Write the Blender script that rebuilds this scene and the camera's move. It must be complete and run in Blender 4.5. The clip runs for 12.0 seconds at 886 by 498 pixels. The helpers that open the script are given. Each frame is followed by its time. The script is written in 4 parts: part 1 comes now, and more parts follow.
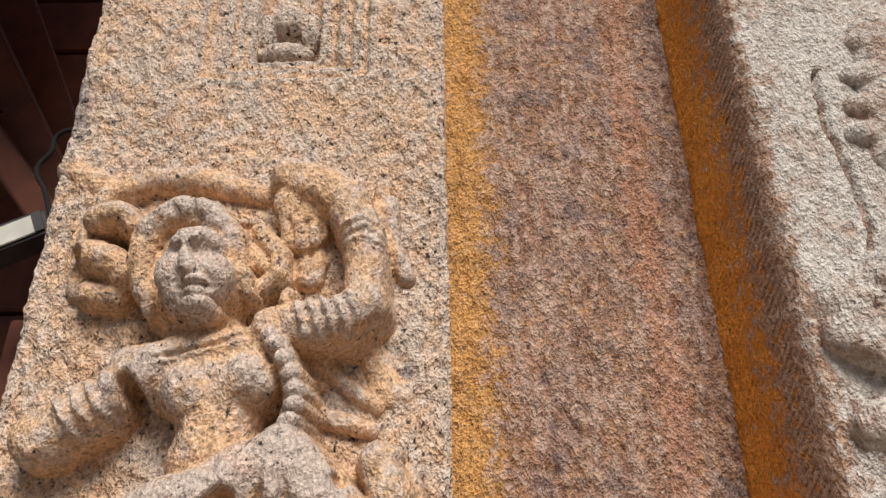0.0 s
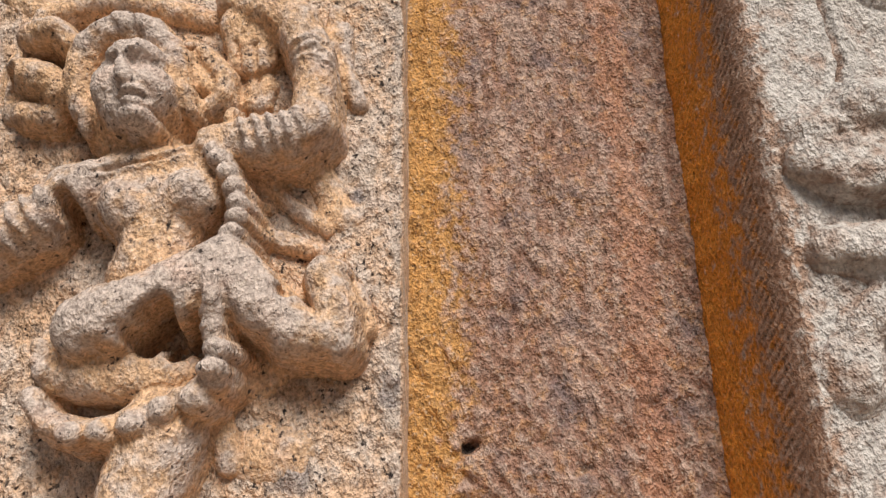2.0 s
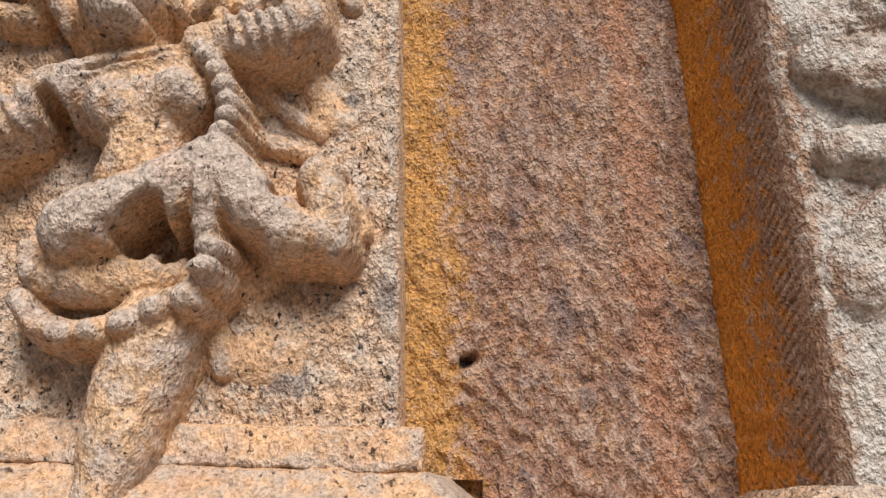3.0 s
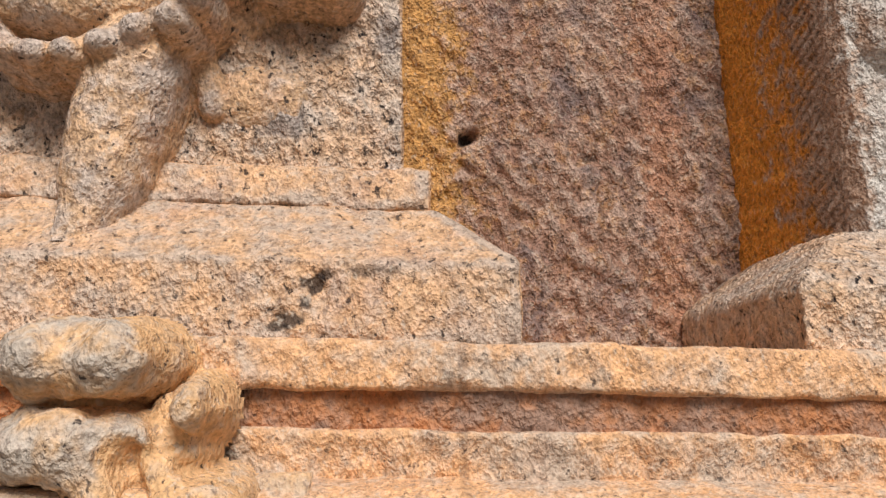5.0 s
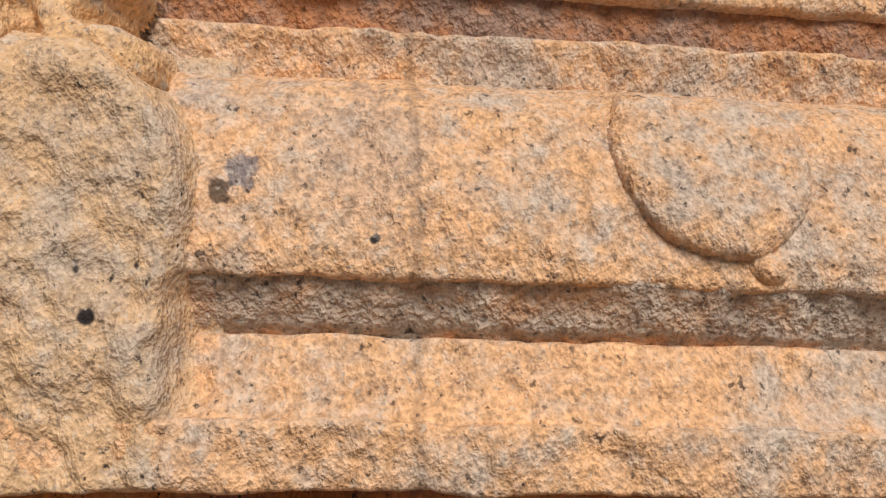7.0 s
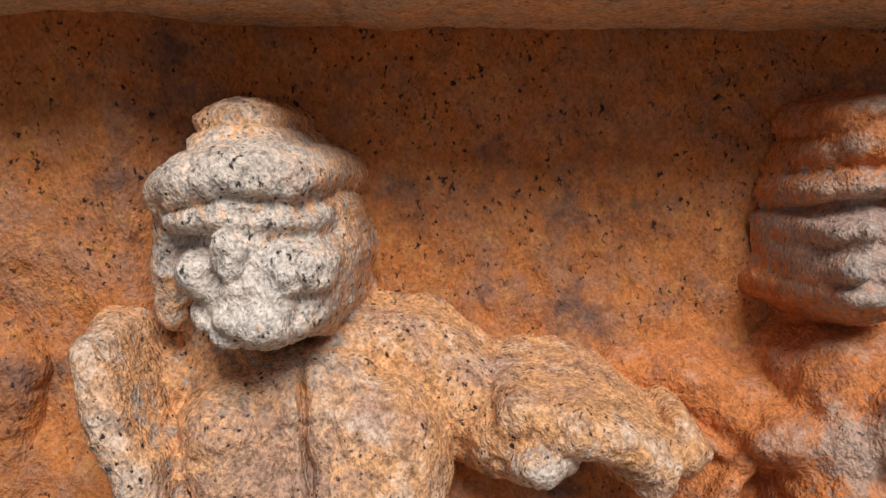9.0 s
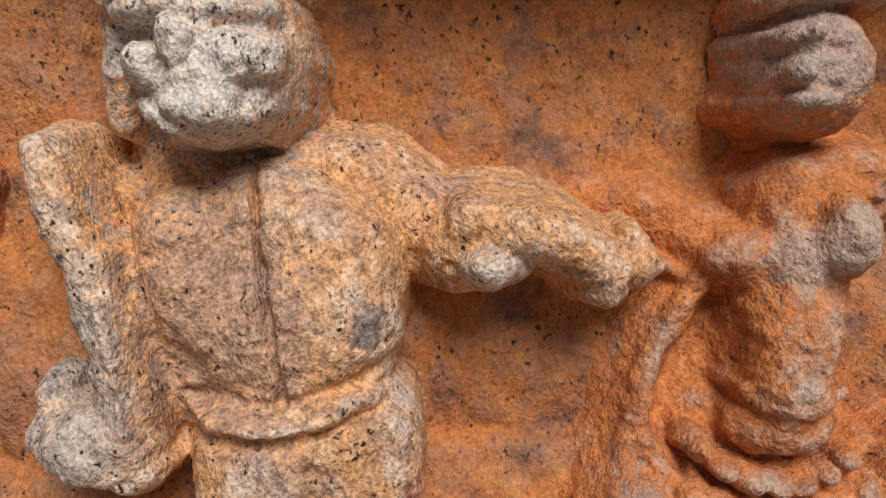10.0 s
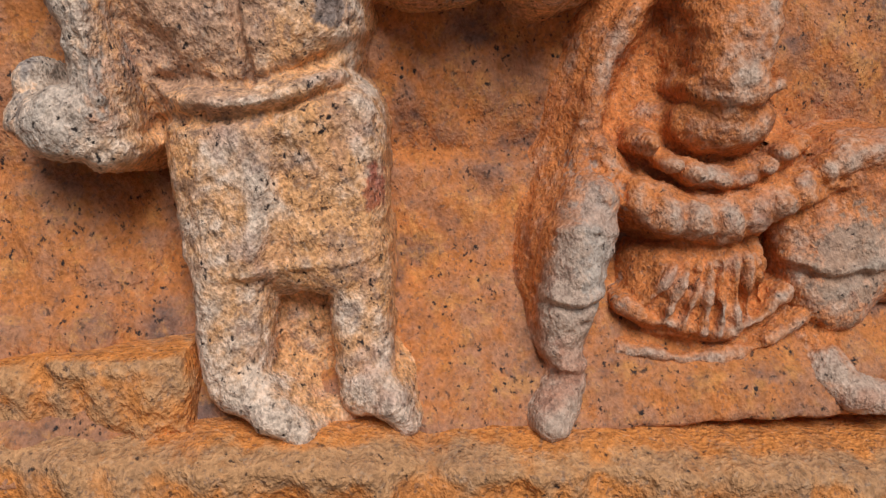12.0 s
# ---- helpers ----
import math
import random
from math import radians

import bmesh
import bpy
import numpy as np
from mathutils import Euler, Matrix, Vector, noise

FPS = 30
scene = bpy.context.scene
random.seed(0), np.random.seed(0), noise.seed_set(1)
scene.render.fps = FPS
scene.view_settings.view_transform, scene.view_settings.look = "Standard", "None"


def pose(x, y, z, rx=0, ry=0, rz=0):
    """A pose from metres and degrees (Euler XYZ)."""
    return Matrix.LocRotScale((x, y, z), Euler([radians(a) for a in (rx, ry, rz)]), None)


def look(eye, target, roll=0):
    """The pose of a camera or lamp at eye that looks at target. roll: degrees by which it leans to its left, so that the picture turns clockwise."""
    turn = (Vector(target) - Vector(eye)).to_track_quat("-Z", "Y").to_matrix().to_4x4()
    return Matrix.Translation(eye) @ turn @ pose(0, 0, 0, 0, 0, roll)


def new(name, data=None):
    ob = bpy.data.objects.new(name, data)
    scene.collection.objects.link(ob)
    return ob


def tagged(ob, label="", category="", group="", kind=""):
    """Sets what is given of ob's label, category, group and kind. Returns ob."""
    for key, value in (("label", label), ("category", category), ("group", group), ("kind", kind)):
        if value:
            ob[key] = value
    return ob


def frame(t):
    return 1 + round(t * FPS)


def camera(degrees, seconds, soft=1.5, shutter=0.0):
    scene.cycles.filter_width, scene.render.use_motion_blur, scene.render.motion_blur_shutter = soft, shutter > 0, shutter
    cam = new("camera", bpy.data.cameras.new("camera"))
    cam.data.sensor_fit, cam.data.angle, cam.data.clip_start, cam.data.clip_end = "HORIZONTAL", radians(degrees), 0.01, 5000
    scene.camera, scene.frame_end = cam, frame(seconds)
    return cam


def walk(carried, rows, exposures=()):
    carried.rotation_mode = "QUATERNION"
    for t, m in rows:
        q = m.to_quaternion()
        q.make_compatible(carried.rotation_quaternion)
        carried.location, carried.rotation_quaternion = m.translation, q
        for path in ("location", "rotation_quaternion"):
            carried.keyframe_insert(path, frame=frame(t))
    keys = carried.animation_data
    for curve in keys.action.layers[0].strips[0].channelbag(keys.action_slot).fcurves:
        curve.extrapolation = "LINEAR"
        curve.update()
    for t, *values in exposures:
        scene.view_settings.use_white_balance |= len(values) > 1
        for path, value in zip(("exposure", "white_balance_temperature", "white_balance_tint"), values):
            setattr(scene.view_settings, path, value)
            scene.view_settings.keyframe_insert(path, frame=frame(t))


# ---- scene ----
import itertools

cam = camera(60.2, 12.0)
PATH = [
    (0, (-0.002, -0.652, 1.754), (-0.004, 1.128, 2.666), -1.0),
    (0.5, (0.014, -0.64, 1.74), (0.039, 1.157, 2.618), -1.1),
    (1, (0.023, -0.624, 1.719), (0.064, 1.192, 2.556), -1.2),
    (1.5, (0.023, -0.61, 1.7), (0.057, 1.227, 2.488), -1.1),
    (2, (0.027, -0.595, 1.679), (0.055, 1.262, 2.421), -1.0),
    (2.5, (0.025, -0.579, 1.659), (0.05, 1.299, 2.346), -0.7),
    (2.7, (0.027, -0.574, 1.652), (0.056, 1.311, 2.321), -0.9),
    (4.3, (-0.013, -0.518, 1.588), (0.098, 1.417, 2.081), -2.3),
    (4.5, (-0.01, -0.512, 1.574), (0.109, 1.431, 2.035), -2.0),
    (5, (-0.005, -0.503, 1.541), (0.12, 1.453, 1.939), -1.6),
    (5.5, (-0.003, -0.491, 1.506), (0.129, 1.479, 1.822), -1.2),
    (6, (0.007, -0.478, 1.471), (0.138, 1.502, 1.718), -1.1),
    (6.5, (0.01, -0.457, 1.433), (0.156, 1.532, 1.582), -0.9),
    (7, (0.015, -0.448, 1.404), (0.18, 1.543, 1.497), -0.7),
    (7.5, (0.021, -0.44, 1.367), (0.201, 1.552, 1.372), -0.2),
    (7.7, (0.023, -0.435, 1.35), (0.208, 1.556, 1.305), -0.0),
    (9.3, (0.068, -0.458, 1.22), (0.134, 1.529, 1.002), -3.2),
    (9.5, (0.072, -0.459, 1.204), (0.144, 1.526, 0.967), -3.3),
    (10, (0.077, -0.467, 1.166), (0.156, 1.513, 0.893), -3.2),
    (10.5, (0.073, -0.48, 1.134), (0.163, 1.491, 0.809), -3.4),
    (11, (0.078, -0.491, 1.11), (0.183, 1.474, 0.75), -3.6),
    (11.5, (0.074, -0.504, 1.08), (0.192, 1.454, 0.69), -3.6),
    (12, (0.076, -0.508, 1.046), (0.198, 1.442, 0.618), -4.1),
]
EXPOSURES = [(0, 0.14), (4.5, 0.06), (7, -0.22), (9.5, -0.32), (12, -0.42)]
walk(cam, [(t, look(eye, target, roll)) for t, eye, target, roll in PATH], EXPOSURES)
SKY_STRENGTH, SUN_POWER, SUN_WIDTH = 0.037, 4.0, 28
SETTLE = 0.045  # the courses sink a little towards the right

# ---------- world and light ----------
world = bpy.data.worlds.new("sky")
scene.world = world
world.use_nodes = True
SUN_FROM = Vector((0.17, -0.69, 0.74)).normalized()
sky = world.node_tree.nodes.new("ShaderNodeTexSky")
sky.sky_type, sky.sun_disc = "NISHITA", False
sky.sun_elevation = math.asin(SUN_FROM.z)
sky.sun_rotation = math.atan2(SUN_FROM.x, SUN_FROM.y)
sky.air_density, sky.dust_density = 1.0, 2.5
world.node_tree.nodes["Background"].inputs["Strength"].default_value = SKY_STRENGTH
world.node_tree.links.new(sky.outputs[0], world.node_tree.nodes["Background"].inputs["Color"])
sun = new("sun", bpy.data.lights.new("sun", "SUN"))
sun.data.energy, sun.data.angle, sun.data.color = SUN_POWER, radians(SUN_WIDTH), (1.0, 0.93, 0.83)
sun.matrix_world = look(SUN_FROM * 20, (0, 0, 1.5))

# ---------- noise and relief arithmetic ----------


def lattice(u, v, seed):
    """Smooth value noise in -1..1 over arrays of plane coordinates."""
    iu, iv = np.floor(u).astype(np.int64), np.floor(v).astype(np.int64)
    fu, fv = u - iu, v - iv
    fu, fv = fu * fu * (3 - 2 * fu), fv * fv * (3 - 2 * fv)

    def dot(a, b):
        h = (a * 374761393 + b * 668265263 + seed * 982451653) & 0xFFFFFFFF
        h = ((h ^ (h >> 13)) * 1274126177) & 0xFFFFFFFF
        return ((h ^ (h >> 16)) & 0xFFFF) / 32767.5 - 1

    low = dot(iu, iv) * (1 - fu) + dot(iu + 1, iv) * fu
    high = dot(iu, iv + 1) * (1 - fu) + dot(iu + 1, iv + 1) * fu
    return low * (1 - fv) + high * fv


def rough(x, z, seed, size=0.012, octaves=3, lean=0.5):
    """Pecked stone: octaves of noise whose cells are drawn out along a leaning line."""
    u, v = x + lean * z, z - lean * x
    out, gain = 0, 1.0
    for k in range(octaves):
        out = out + gain * lattice(u / size * 1.25, v / size * 0.8, seed + 17 * k)
        size, gain = size / 2, gain * 0.6
    return out


def soft_max(a, b, k):
    h = np.clip(0.5 + 0.5 * (a - b) / k, 0, 1)
    return b * (1 - h) + a * h + k * h * (1 - h)


def blurred(a, n):
    for axis in (0, 1):
        pad = np.pad(a, [(n + 1, n) if k == axis else (0, 0) for k in (0, 1)], mode="edge")
        s = np.cumsum(pad, axis)
        a = (np.take(s, range(2 * n + 1, s.shape[axis]), axis) - np.take(s, range(0, s.shape[axis] - 2 * n - 1), axis)) / (2 * n + 1)
    return a


class Field:
    """A carved relief: the height over a flat face, on a grid of x and z."""

    def __init__(self, x0, x1, z0, z1, step):
        self.x, self.z = np.meshgrid(np.arange(x0, x1, step), np.arange(z0, z1, step))
        self.h, self.step, self.cuts, self.worn = np.full(self.x.shape, -0.02), step, [], []


def limb(f, *knots, p=2.0, k=0.004, s=8.0):
    """A rounded limb along knots of x, z, radius and height."""
    best = np.full(f.x.shape, -1.0)
    for (xa, za, ra, ha), (xb, zb, rb, hb) in zip(knots, knots[1:]):
        dx, dz = xb - xa, zb - za
        t = np.clip(((f.x - xa) * dx + (f.z - za) * dz) / (dx * dx + dz * dz + 1e-12), 0, 1)
        d = np.hypot(f.x - xa - t * dx, f.z - za - t * dz)
        r, h = ra + t * (rb - ra), ha + t * (hb - ha)
        q = np.clip(d / r, 0, 1)
        best = np.maximum(best, h - np.maximum(r, np.minimum(0.8 * h, 1.5 * r)) * (1 - (1 - q**p) ** (1 / p)) - s * np.maximum(d - r, 0))
    f.h = soft_max(f.h, best, k)


def bulge(f, x, z, rx, rz, h, turn=0, p=2.0, k=0.004, s=8.0):
    """A rounded swelling."""
    c, w = math.cos(radians(turn)), math.sin(radians(turn))
    u, v = ((f.x - x) * c + (f.z - z) * w) / rx, ((f.z - z) * c - (f.x - x) * w) / rz
    q, r = np.hypot(u, v), min(rx, rz)
    e = np.clip(q, 0, 1)
    f.h = soft_max(f.h, h - max(r, min(0.8 * h, 1.5 * r)) * (1 - (1 - e**p) ** (1 / p)) - s * r * np.maximum(q - 1, 0), k)


def hollow(f, *knots, p=2.0, k=0.004):
    """A cut down to the height of its knots, made once the relief is filled out."""
    f.cuts.append((knots, k))


def make_cut(f, knots, k):
    for (xa, za, ra, ha), (xb, zb, rb, hb) in zip(knots, knots[1:]):
        dx, dz = xb - xa, zb - za
        t = np.clip(((f.x - xa) * dx + (f.z - za) * dz) / (dx * dx + dz * dz + 1e-12), 0, 1)
        d = np.hypot(f.x - xa - t * dx, f.z - za - t * dz)
        r, h = ra + t * (rb - ra), ha + t * (hb - ha)
        cut = h + 11.0 * np.maximum(d - 0.8 * r, 0) + 0.002 * (d / r) ** 2
        f.h = -soft_max(-f.h, -cut, k)


def ridge(f, width, rise, *knots):
    """A raised (or, below nought, sunk) line on the relief as it stands."""
    d = np.full(f.x.shape, 9.0)
    for (xa, za), (xb, zb) in zip(knots, knots[1:]):
        dx, dz = xb - xa, zb - za
        t = np.clip(((f.x - xa) * dx + (f.z - za) * dz) / (dx * dx + dz * dz + 1e-12), 0, 1)
        d = np.minimum(d, np.hypot(f.x - xa - t * dx, f.z - za - t * dz))
    f.h = f.h + np.where(f.h > 0, rise, 0) * np.exp(-((d / width) ** 2))


def weather(f, x, z, radius, rise, size):
    """Uneven wear within a radius, made once the relief stands."""
    f.worn.append((x, z, radius, rise, size))


def mesh_of(name, verts, faces, wear, mat):
    me = bpy.data.meshes.new(name)
    me.from_pydata(verts.tolist(), [], faces.tolist())
    at = me.attributes.new("wear", "FLOAT", "POINT")
    full = np.zeros(len(verts), np.float32)
    full[: wear.size] = wear.ravel()
    at.data.foreach_set("value", full)
    me.polygons.foreach_set("use_smooth", np.ones(len(faces), bool))
    me.materials.append(mat)
    me.update()
    return me


def grid_faces(nz, nx):
    i = np.arange(nz * nx).reshape(nz, nx)
    return np.stack([i[:-1, :-1], i[:-1, 1:], i[1:, 1:], i[1:, :-1]], -1).reshape(-1, 4)


def held(ob, parent):
    if parent is not None:
        ob.parent = parent
    return ob


def lattice3(p, size, seed):
    """Smooth value noise in -1..1 at points in space."""
    u = p / size
    i = np.floor(u).astype(np.int64)
    t = u - i
    t = t * t * (3 - 2 * t)
    out = 0
    for c in itertools.product((0, 1), repeat=3):
        h = ((i[..., 0] + c[0]) * 374761393 + (i[..., 1] + c[1]) * 668265263 + (i[..., 2] + c[2]) * 1440662683 + seed * 982451653) & 0xFFFFFFFF
        h = ((h ^ (h >> 13)) * 1274126177) & 0xFFFFFFFF
        h = ((h ^ (h >> 16)) & 0xFFFF) / 32767.5 - 1
        w = np.prod([t[..., k] if c[k] else 1 - t[..., k] for k in range(3)], axis=0)
        out = out + h * w
    return out


def outward(p):
    n = np.cross(np.gradient(p, axis=1), np.gradient(p, axis=0))
    return n / (np.linalg.norm(n, axis=-1, keepdims=True) + 1e-12)


def spread(p, rounds):
    """Slide a relief's points along its own surface until steep flanks carry as many as flat ones."""
    for _ in range(rounds):
        n, pull = outward(p), np.zeros_like(p)
        pull[1:-1, 1:-1] = (p[:-2, 1:-1] + p[2:, 1:-1] + p[1:-1, :-2] + p[1:-1, 2:]) / 4 - p[1:-1, 1:-1]
        p = p + 0.7 * (pull - n * (pull * n).sum(-1, keepdims=True))
    return p


def carving(name, f, base, mat, seed, parent=None, grain=0.0011, slope=0.0, proud=0.06, fill=0.0):
    """The relief as one mesh that grows out of the face y = base (a number or an array)."""
    if fill:
        low, n = np.maximum(f.h, -0.015), max(2, int(0.0036 / f.step))
        for _ in range(3):
            low = blurred(low, n)
        f.h = soft_max(f.h, low * fill - 0.0045, 0.004)
    for knots, k in f.cuts:
        make_cut(f, knots, k)
    keep = f.h > -0.0035
    p = spread(np.stack([f.x, base - f.h, f.z], -1), 6 if fill else 3)
    n = outward(p)
    wide = max(2, int(0.010 / f.step))
    soft = np.stack([blurred(p[..., k], wide) for k in range(3)], -1)
    wear = 0.55 * np.clip(((p - soft) * n).sum(-1) / 0.005, -1, 1)
    wear = wear + np.clip((blurred(f.h, 3) - proud) / 0.02, -0.4, 1)
    peck = lattice3(p, 0.0095, seed) + 0.65 * lattice3(p, 0.0046, seed + 7) + 0.4 * lattice3(p, 0.0024, seed + 13)
    pits = np.clip(lattice3(p, 0.0052, seed + 3) - 0.55, 0, 1) * 4.0
    for x, z, radius, rise, size in f.worn:
        fade = np.clip(1.4 - np.hypot(p[..., 0] - x, p[..., 2] - z) / radius, 0, 1) * np.clip(f.h / 0.008, 0, 1)
        lumps = lattice3(p, size, seed + 21) + 0.6 * lattice3(p, size / 2, seed + 22) + 0.35 * lattice3(p, size / 4, seed + 23)
        p = p + n * (rise * fade * lumps)[..., None]
    p = p + n * (grain * (peck - pits) * np.clip(f.h / 0.01, 0, 1))[..., None]
    verts = p.reshape(-1, 3)
    verts[:, 2] -= slope * verts[:, 0]
    faces = grid_faces(*f.x.shape)
    faces = faces[keep.ravel()[faces].any(1)]
    used, faces = np.unique(faces, return_inverse=True)
    return held(new(name, mesh_of(name, verts[used], faces.reshape(-1, 4), wear.ravel()[used], mat)), parent)


def block(name, xs, zs, front, back, mat, seed, parent=None, grain=0.0013, size=0.012, slope=SETTLE, lean=0.5, round_off=0.005):
    """A dressed stone: its front face follows front(x, z); its sides run back to y = back. Edges are worn round."""
    x, z = np.meshgrid(xs, zs)
    y = front(x, z) + 0.0 * x
    d = np.minimum.reduce([x - xs[0], xs[-1] - x, z - zs[0], zs[-1] - z])
    r = round_off * (1 + 0.7 * rough(x, z, seed + 5, 0.03, 2))
    e = np.clip(1 - d / r, 0, 1)
    y = y + r * (1 - np.sqrt(1 - e * e)) * 0.9
    wear = np.clip((blurred(y, 4) - y) / 0.003, -1, 1)
    y = y - grain * rough(x, z, seed, size, 3, lean)
    nz, nx = x.shape
    wob = 0.0013 * rough(x, z, seed + 9, 0.045, 4)
    edge = np.clip(1 - d / 0.006, 0, 1)
    verts = np.stack([x + wob * edge, y, z - slope * x + wob * edge], -1).reshape(-1, 3)
    i = np.arange(nz * nx).reshape(nz, nx)
    ring = np.r_[i[0, :-1], i[:-1, -1], i[-1, :0:-1], i[:0:-1, 0]]
    rear = verts[ring].copy()
    rear[:, 1] = back
    n, m = len(verts), len(ring)
    a, b = np.arange(m), (np.arange(m) + 1) % m
    sides = np.stack([ring[a], n + a, n + b, ring[b]], -1)
    return held(new(name, mesh_of(name, np.r_[verts, rear], np.r_[grid_faces(nz, nx), sides], wear, mat)), parent)


def span(a, b, step):
    return np.linspace(a, b, max(2, int(round((b - a) / step)) + 1))


def curve_of(z, *knots):
    """A moulding's section: y over z through knots (z, y), from low to high."""
    return np.interp(z, [k[0] for k in knots], [k[1] for k in knots])


# ---------- materials ----------


def stone(name, ochre, grey, blotch, bias=0.0, blotchy=0.35, specks=0.6, contrast=1.0, bump=0.7, grain=1.0, bands=(), wear_gain=0.55, spots=(), pit_flecks=0.0, mottle=((0.24, 0.17, 0.15), 0.25), pale=0.45):
    """Granite with ochre dust in its hollows and bare grey grain on its raised parts. bands: streaks (x, half width, colour, strength) down the face."""
    m = bpy.data.materials.new(name)
    m.use_nodes = True
    nt = m.node_tree
    N, L = nt.nodes, nt.links
    bsdf = N["Principled BSDF"]

    def node(kind, **vals):
        n = N.new(kind)
        for k, v in vals.items():
            n.inputs[k].default_value = v
        return n

    def calc(op, a, b, c=None):
        n = N.new("ShaderNodeMath")
        n.operation = op
        for k, v in enumerate((a, b, c)):
            if v is None:
                continue
            if isinstance(v, (int, float)):
                n.inputs[k].default_value = v
            else:
                L.new(v, n.inputs[k])
        return n.outputs[0]

    def blend(fac, a, b, mode="MIX"):
        n = N.new("ShaderNodeMix")
        n.data_type, n.blend_type = "RGBA", mode
        for k, v in ((0, fac), (6, a), (7, b)):
            if isinstance(v, (int, float)):
                n.inputs[k].default_value = v
            elif isinstance(v, tuple):
                n.inputs[k].default_value = (*v, 1)
            else:
                L.new(v, n.inputs[k])
        return n.outputs[2]

    def noise_at(scale, detail, stretch=None, rough_=0.6):
        n = node("ShaderNodeTexNoise", Scale=scale, Detail=detail, Roughness=rough_)
        L.new(stretch or tex, n.inputs["Vector"])
        return n.outputs["Fac"]

    def ramp(v, lo, hi):
        n = N.new("ShaderNodeMapRange")
        n.interpolation_type = "SMOOTHSTEP"
        n.inputs[1].default_value, n.inputs[2].default_value = lo, hi
        L.new(v, n.inputs[0])
        return n.outputs[0]

    tex = N.new("ShaderNodeTexCoord").outputs["Object"]
    turn = N.new("ShaderNodeMapping")
    turn.inputs["Rotation"].default_value = (0, radians(28), 0)
    turn.inputs["Scale"].default_value = (1, 1, 0.8)
    L.new(tex, turn.inputs["Vector"])
    leaning = turn.outputs[0]
    wide, mid = noise_at(11, 3), noise_at(55, 3)
    grainy, coarse = noise_at(360 * grain, 2, leaning), noise_at(135 * grain, 2, leaning)
    wear = N.new("ShaderNodeAttribute")
    wear.attribute_name = "wear"
    fac = calc("MULTIPLY_ADD", wear.outputs["Fac"], wear_gain, 0.5 + bias)
    fac = calc("MULTIPLY_ADD", calc("SUBTRACT", mid, 0.5), 1.8, fac)
    fac = calc("MULTIPLY_ADD", calc("SUBTRACT", wide, 0.5), 1.6, fac)
    fac = calc("MULTIPLY_ADD", calc("SUBTRACT", coarse, 0.5), 0.7, fac)
    col = blend(ramp(fac, 0.1, 0.9), ochre, grey)
    other = noise_at(23, 4)
    col = blend(calc("MULTIPLY", ramp(other, 0.5, 0.72), blotchy), col, blotch)
    patchy = calc("MULTIPLY", ramp(noise_at(62, 5, None, 0.75), 0.5, 0.66), mottle[1])
    col = blend(patchy, col, mottle[0])
    x = N.new("ShaderNodeSeparateXYZ")
    L.new(tex, x.inputs[0])
    for centre, half, colour, strength in bands:
        d = calc("ABSOLUTE", calc("SUBTRACT", x.outputs[0], centre), 0)
        d = calc("MULTIPLY_ADD", calc("SUBTRACT", mid, 0.5), half * 2.2, d)
        d = calc("MULTIPLY_ADD", calc("SUBTRACT", coarse, 0.5), half * 1.6, d)
        inside = calc("SUBTRACT", 1.0, ramp(d, half * 0.45, half * 1.25))
        col = blend(calc("MULTIPLY", inside, strength), col, colour)
    for sx, sz, rx, rz, colour, strength in spots:
        u = calc("DIVIDE", calc("SUBTRACT", x.outputs[0], sx), rx)
        v = calc("DIVIDE", calc("SUBTRACT", x.outputs[2], sz), rz)
        d = calc("POWER", calc("ADD", calc("MULTIPLY", u, u), calc("MULTIPLY", v, v)), 0.5)
        d = calc("MULTIPLY_ADD", calc("SUBTRACT", mid, 0.5), 2.0, d)
        d = calc("MULTIPLY_ADD", calc("SUBTRACT", coarse, 0.5), 2.0, d)
        inside = calc("SUBTRACT", 1.0, ramp(d, 0.6, 1.15))
        col = blend(calc("MULTIPLY", inside, strength), col, colour)
    value = calc("MULTIPLY_ADD", calc("SUBTRACT", grainy, 0.5), 0.95 * contrast, 1.0)
    value = calc("MULTIPLY_ADD", calc("SUBTRACT", coarse, 0.5), 0.75 * contrast, value)
    value = calc("MAXIMUM", value, 0.25)
    shade = N.new("ShaderNodeCombineXYZ")
    for k in range(3):
        L.new(value, shade.inputs[k])
    col = blend(1.0, col, shade.outputs[0], "MULTIPLY")
    # Dark grain specks, which also paint the small shadows of pecked pits.
    col = blend(calc("MULTIPLY", ramp(noise_at(300 * grain, 2, leaning, 0.7), 0.58, 0.66), 0.55 * specks), col, (0.15, 0.11, 0.10))
    col = blend(calc("MULTIPLY", ramp(noise_at(250 * grain, 2, turn.outputs[0], 0.5), 0.60, 0.70), pale), col, (0.66, 0.57, 0.49))
    fleck = calc("MULTIPLY", ramp(noise_at(210 * grain, 3, leaning), 0.62 - pit_flecks, 0.70 - pit_flecks), specks)
    col = blend(calc("MULTIPLY", fleck, ramp(noise_at(38, 2), 0.42 - pit_flecks, 0.58 - pit_flecks)), col, (0.035, 0.028, 0.03))
    L.new(col, bsdf.inputs["Base Color"])
    bsdf.inputs["Roughness"].default_value = 0.88
    bsdf.inputs["Specular IOR Level"].default_value = 0.25
    height = calc("MULTIPLY_ADD", coarse, 1.2, grainy)
    height = calc("MULTIPLY_ADD", fleck, -0.8, height)
    b = node("ShaderNodeBump", Strength=bump, Distance=0.0072 / grain**0.8)
    L.new(height, b.inputs["Height"])
    L.new(b.outputs[0], bsdf.inputs["Normal"])
    return m


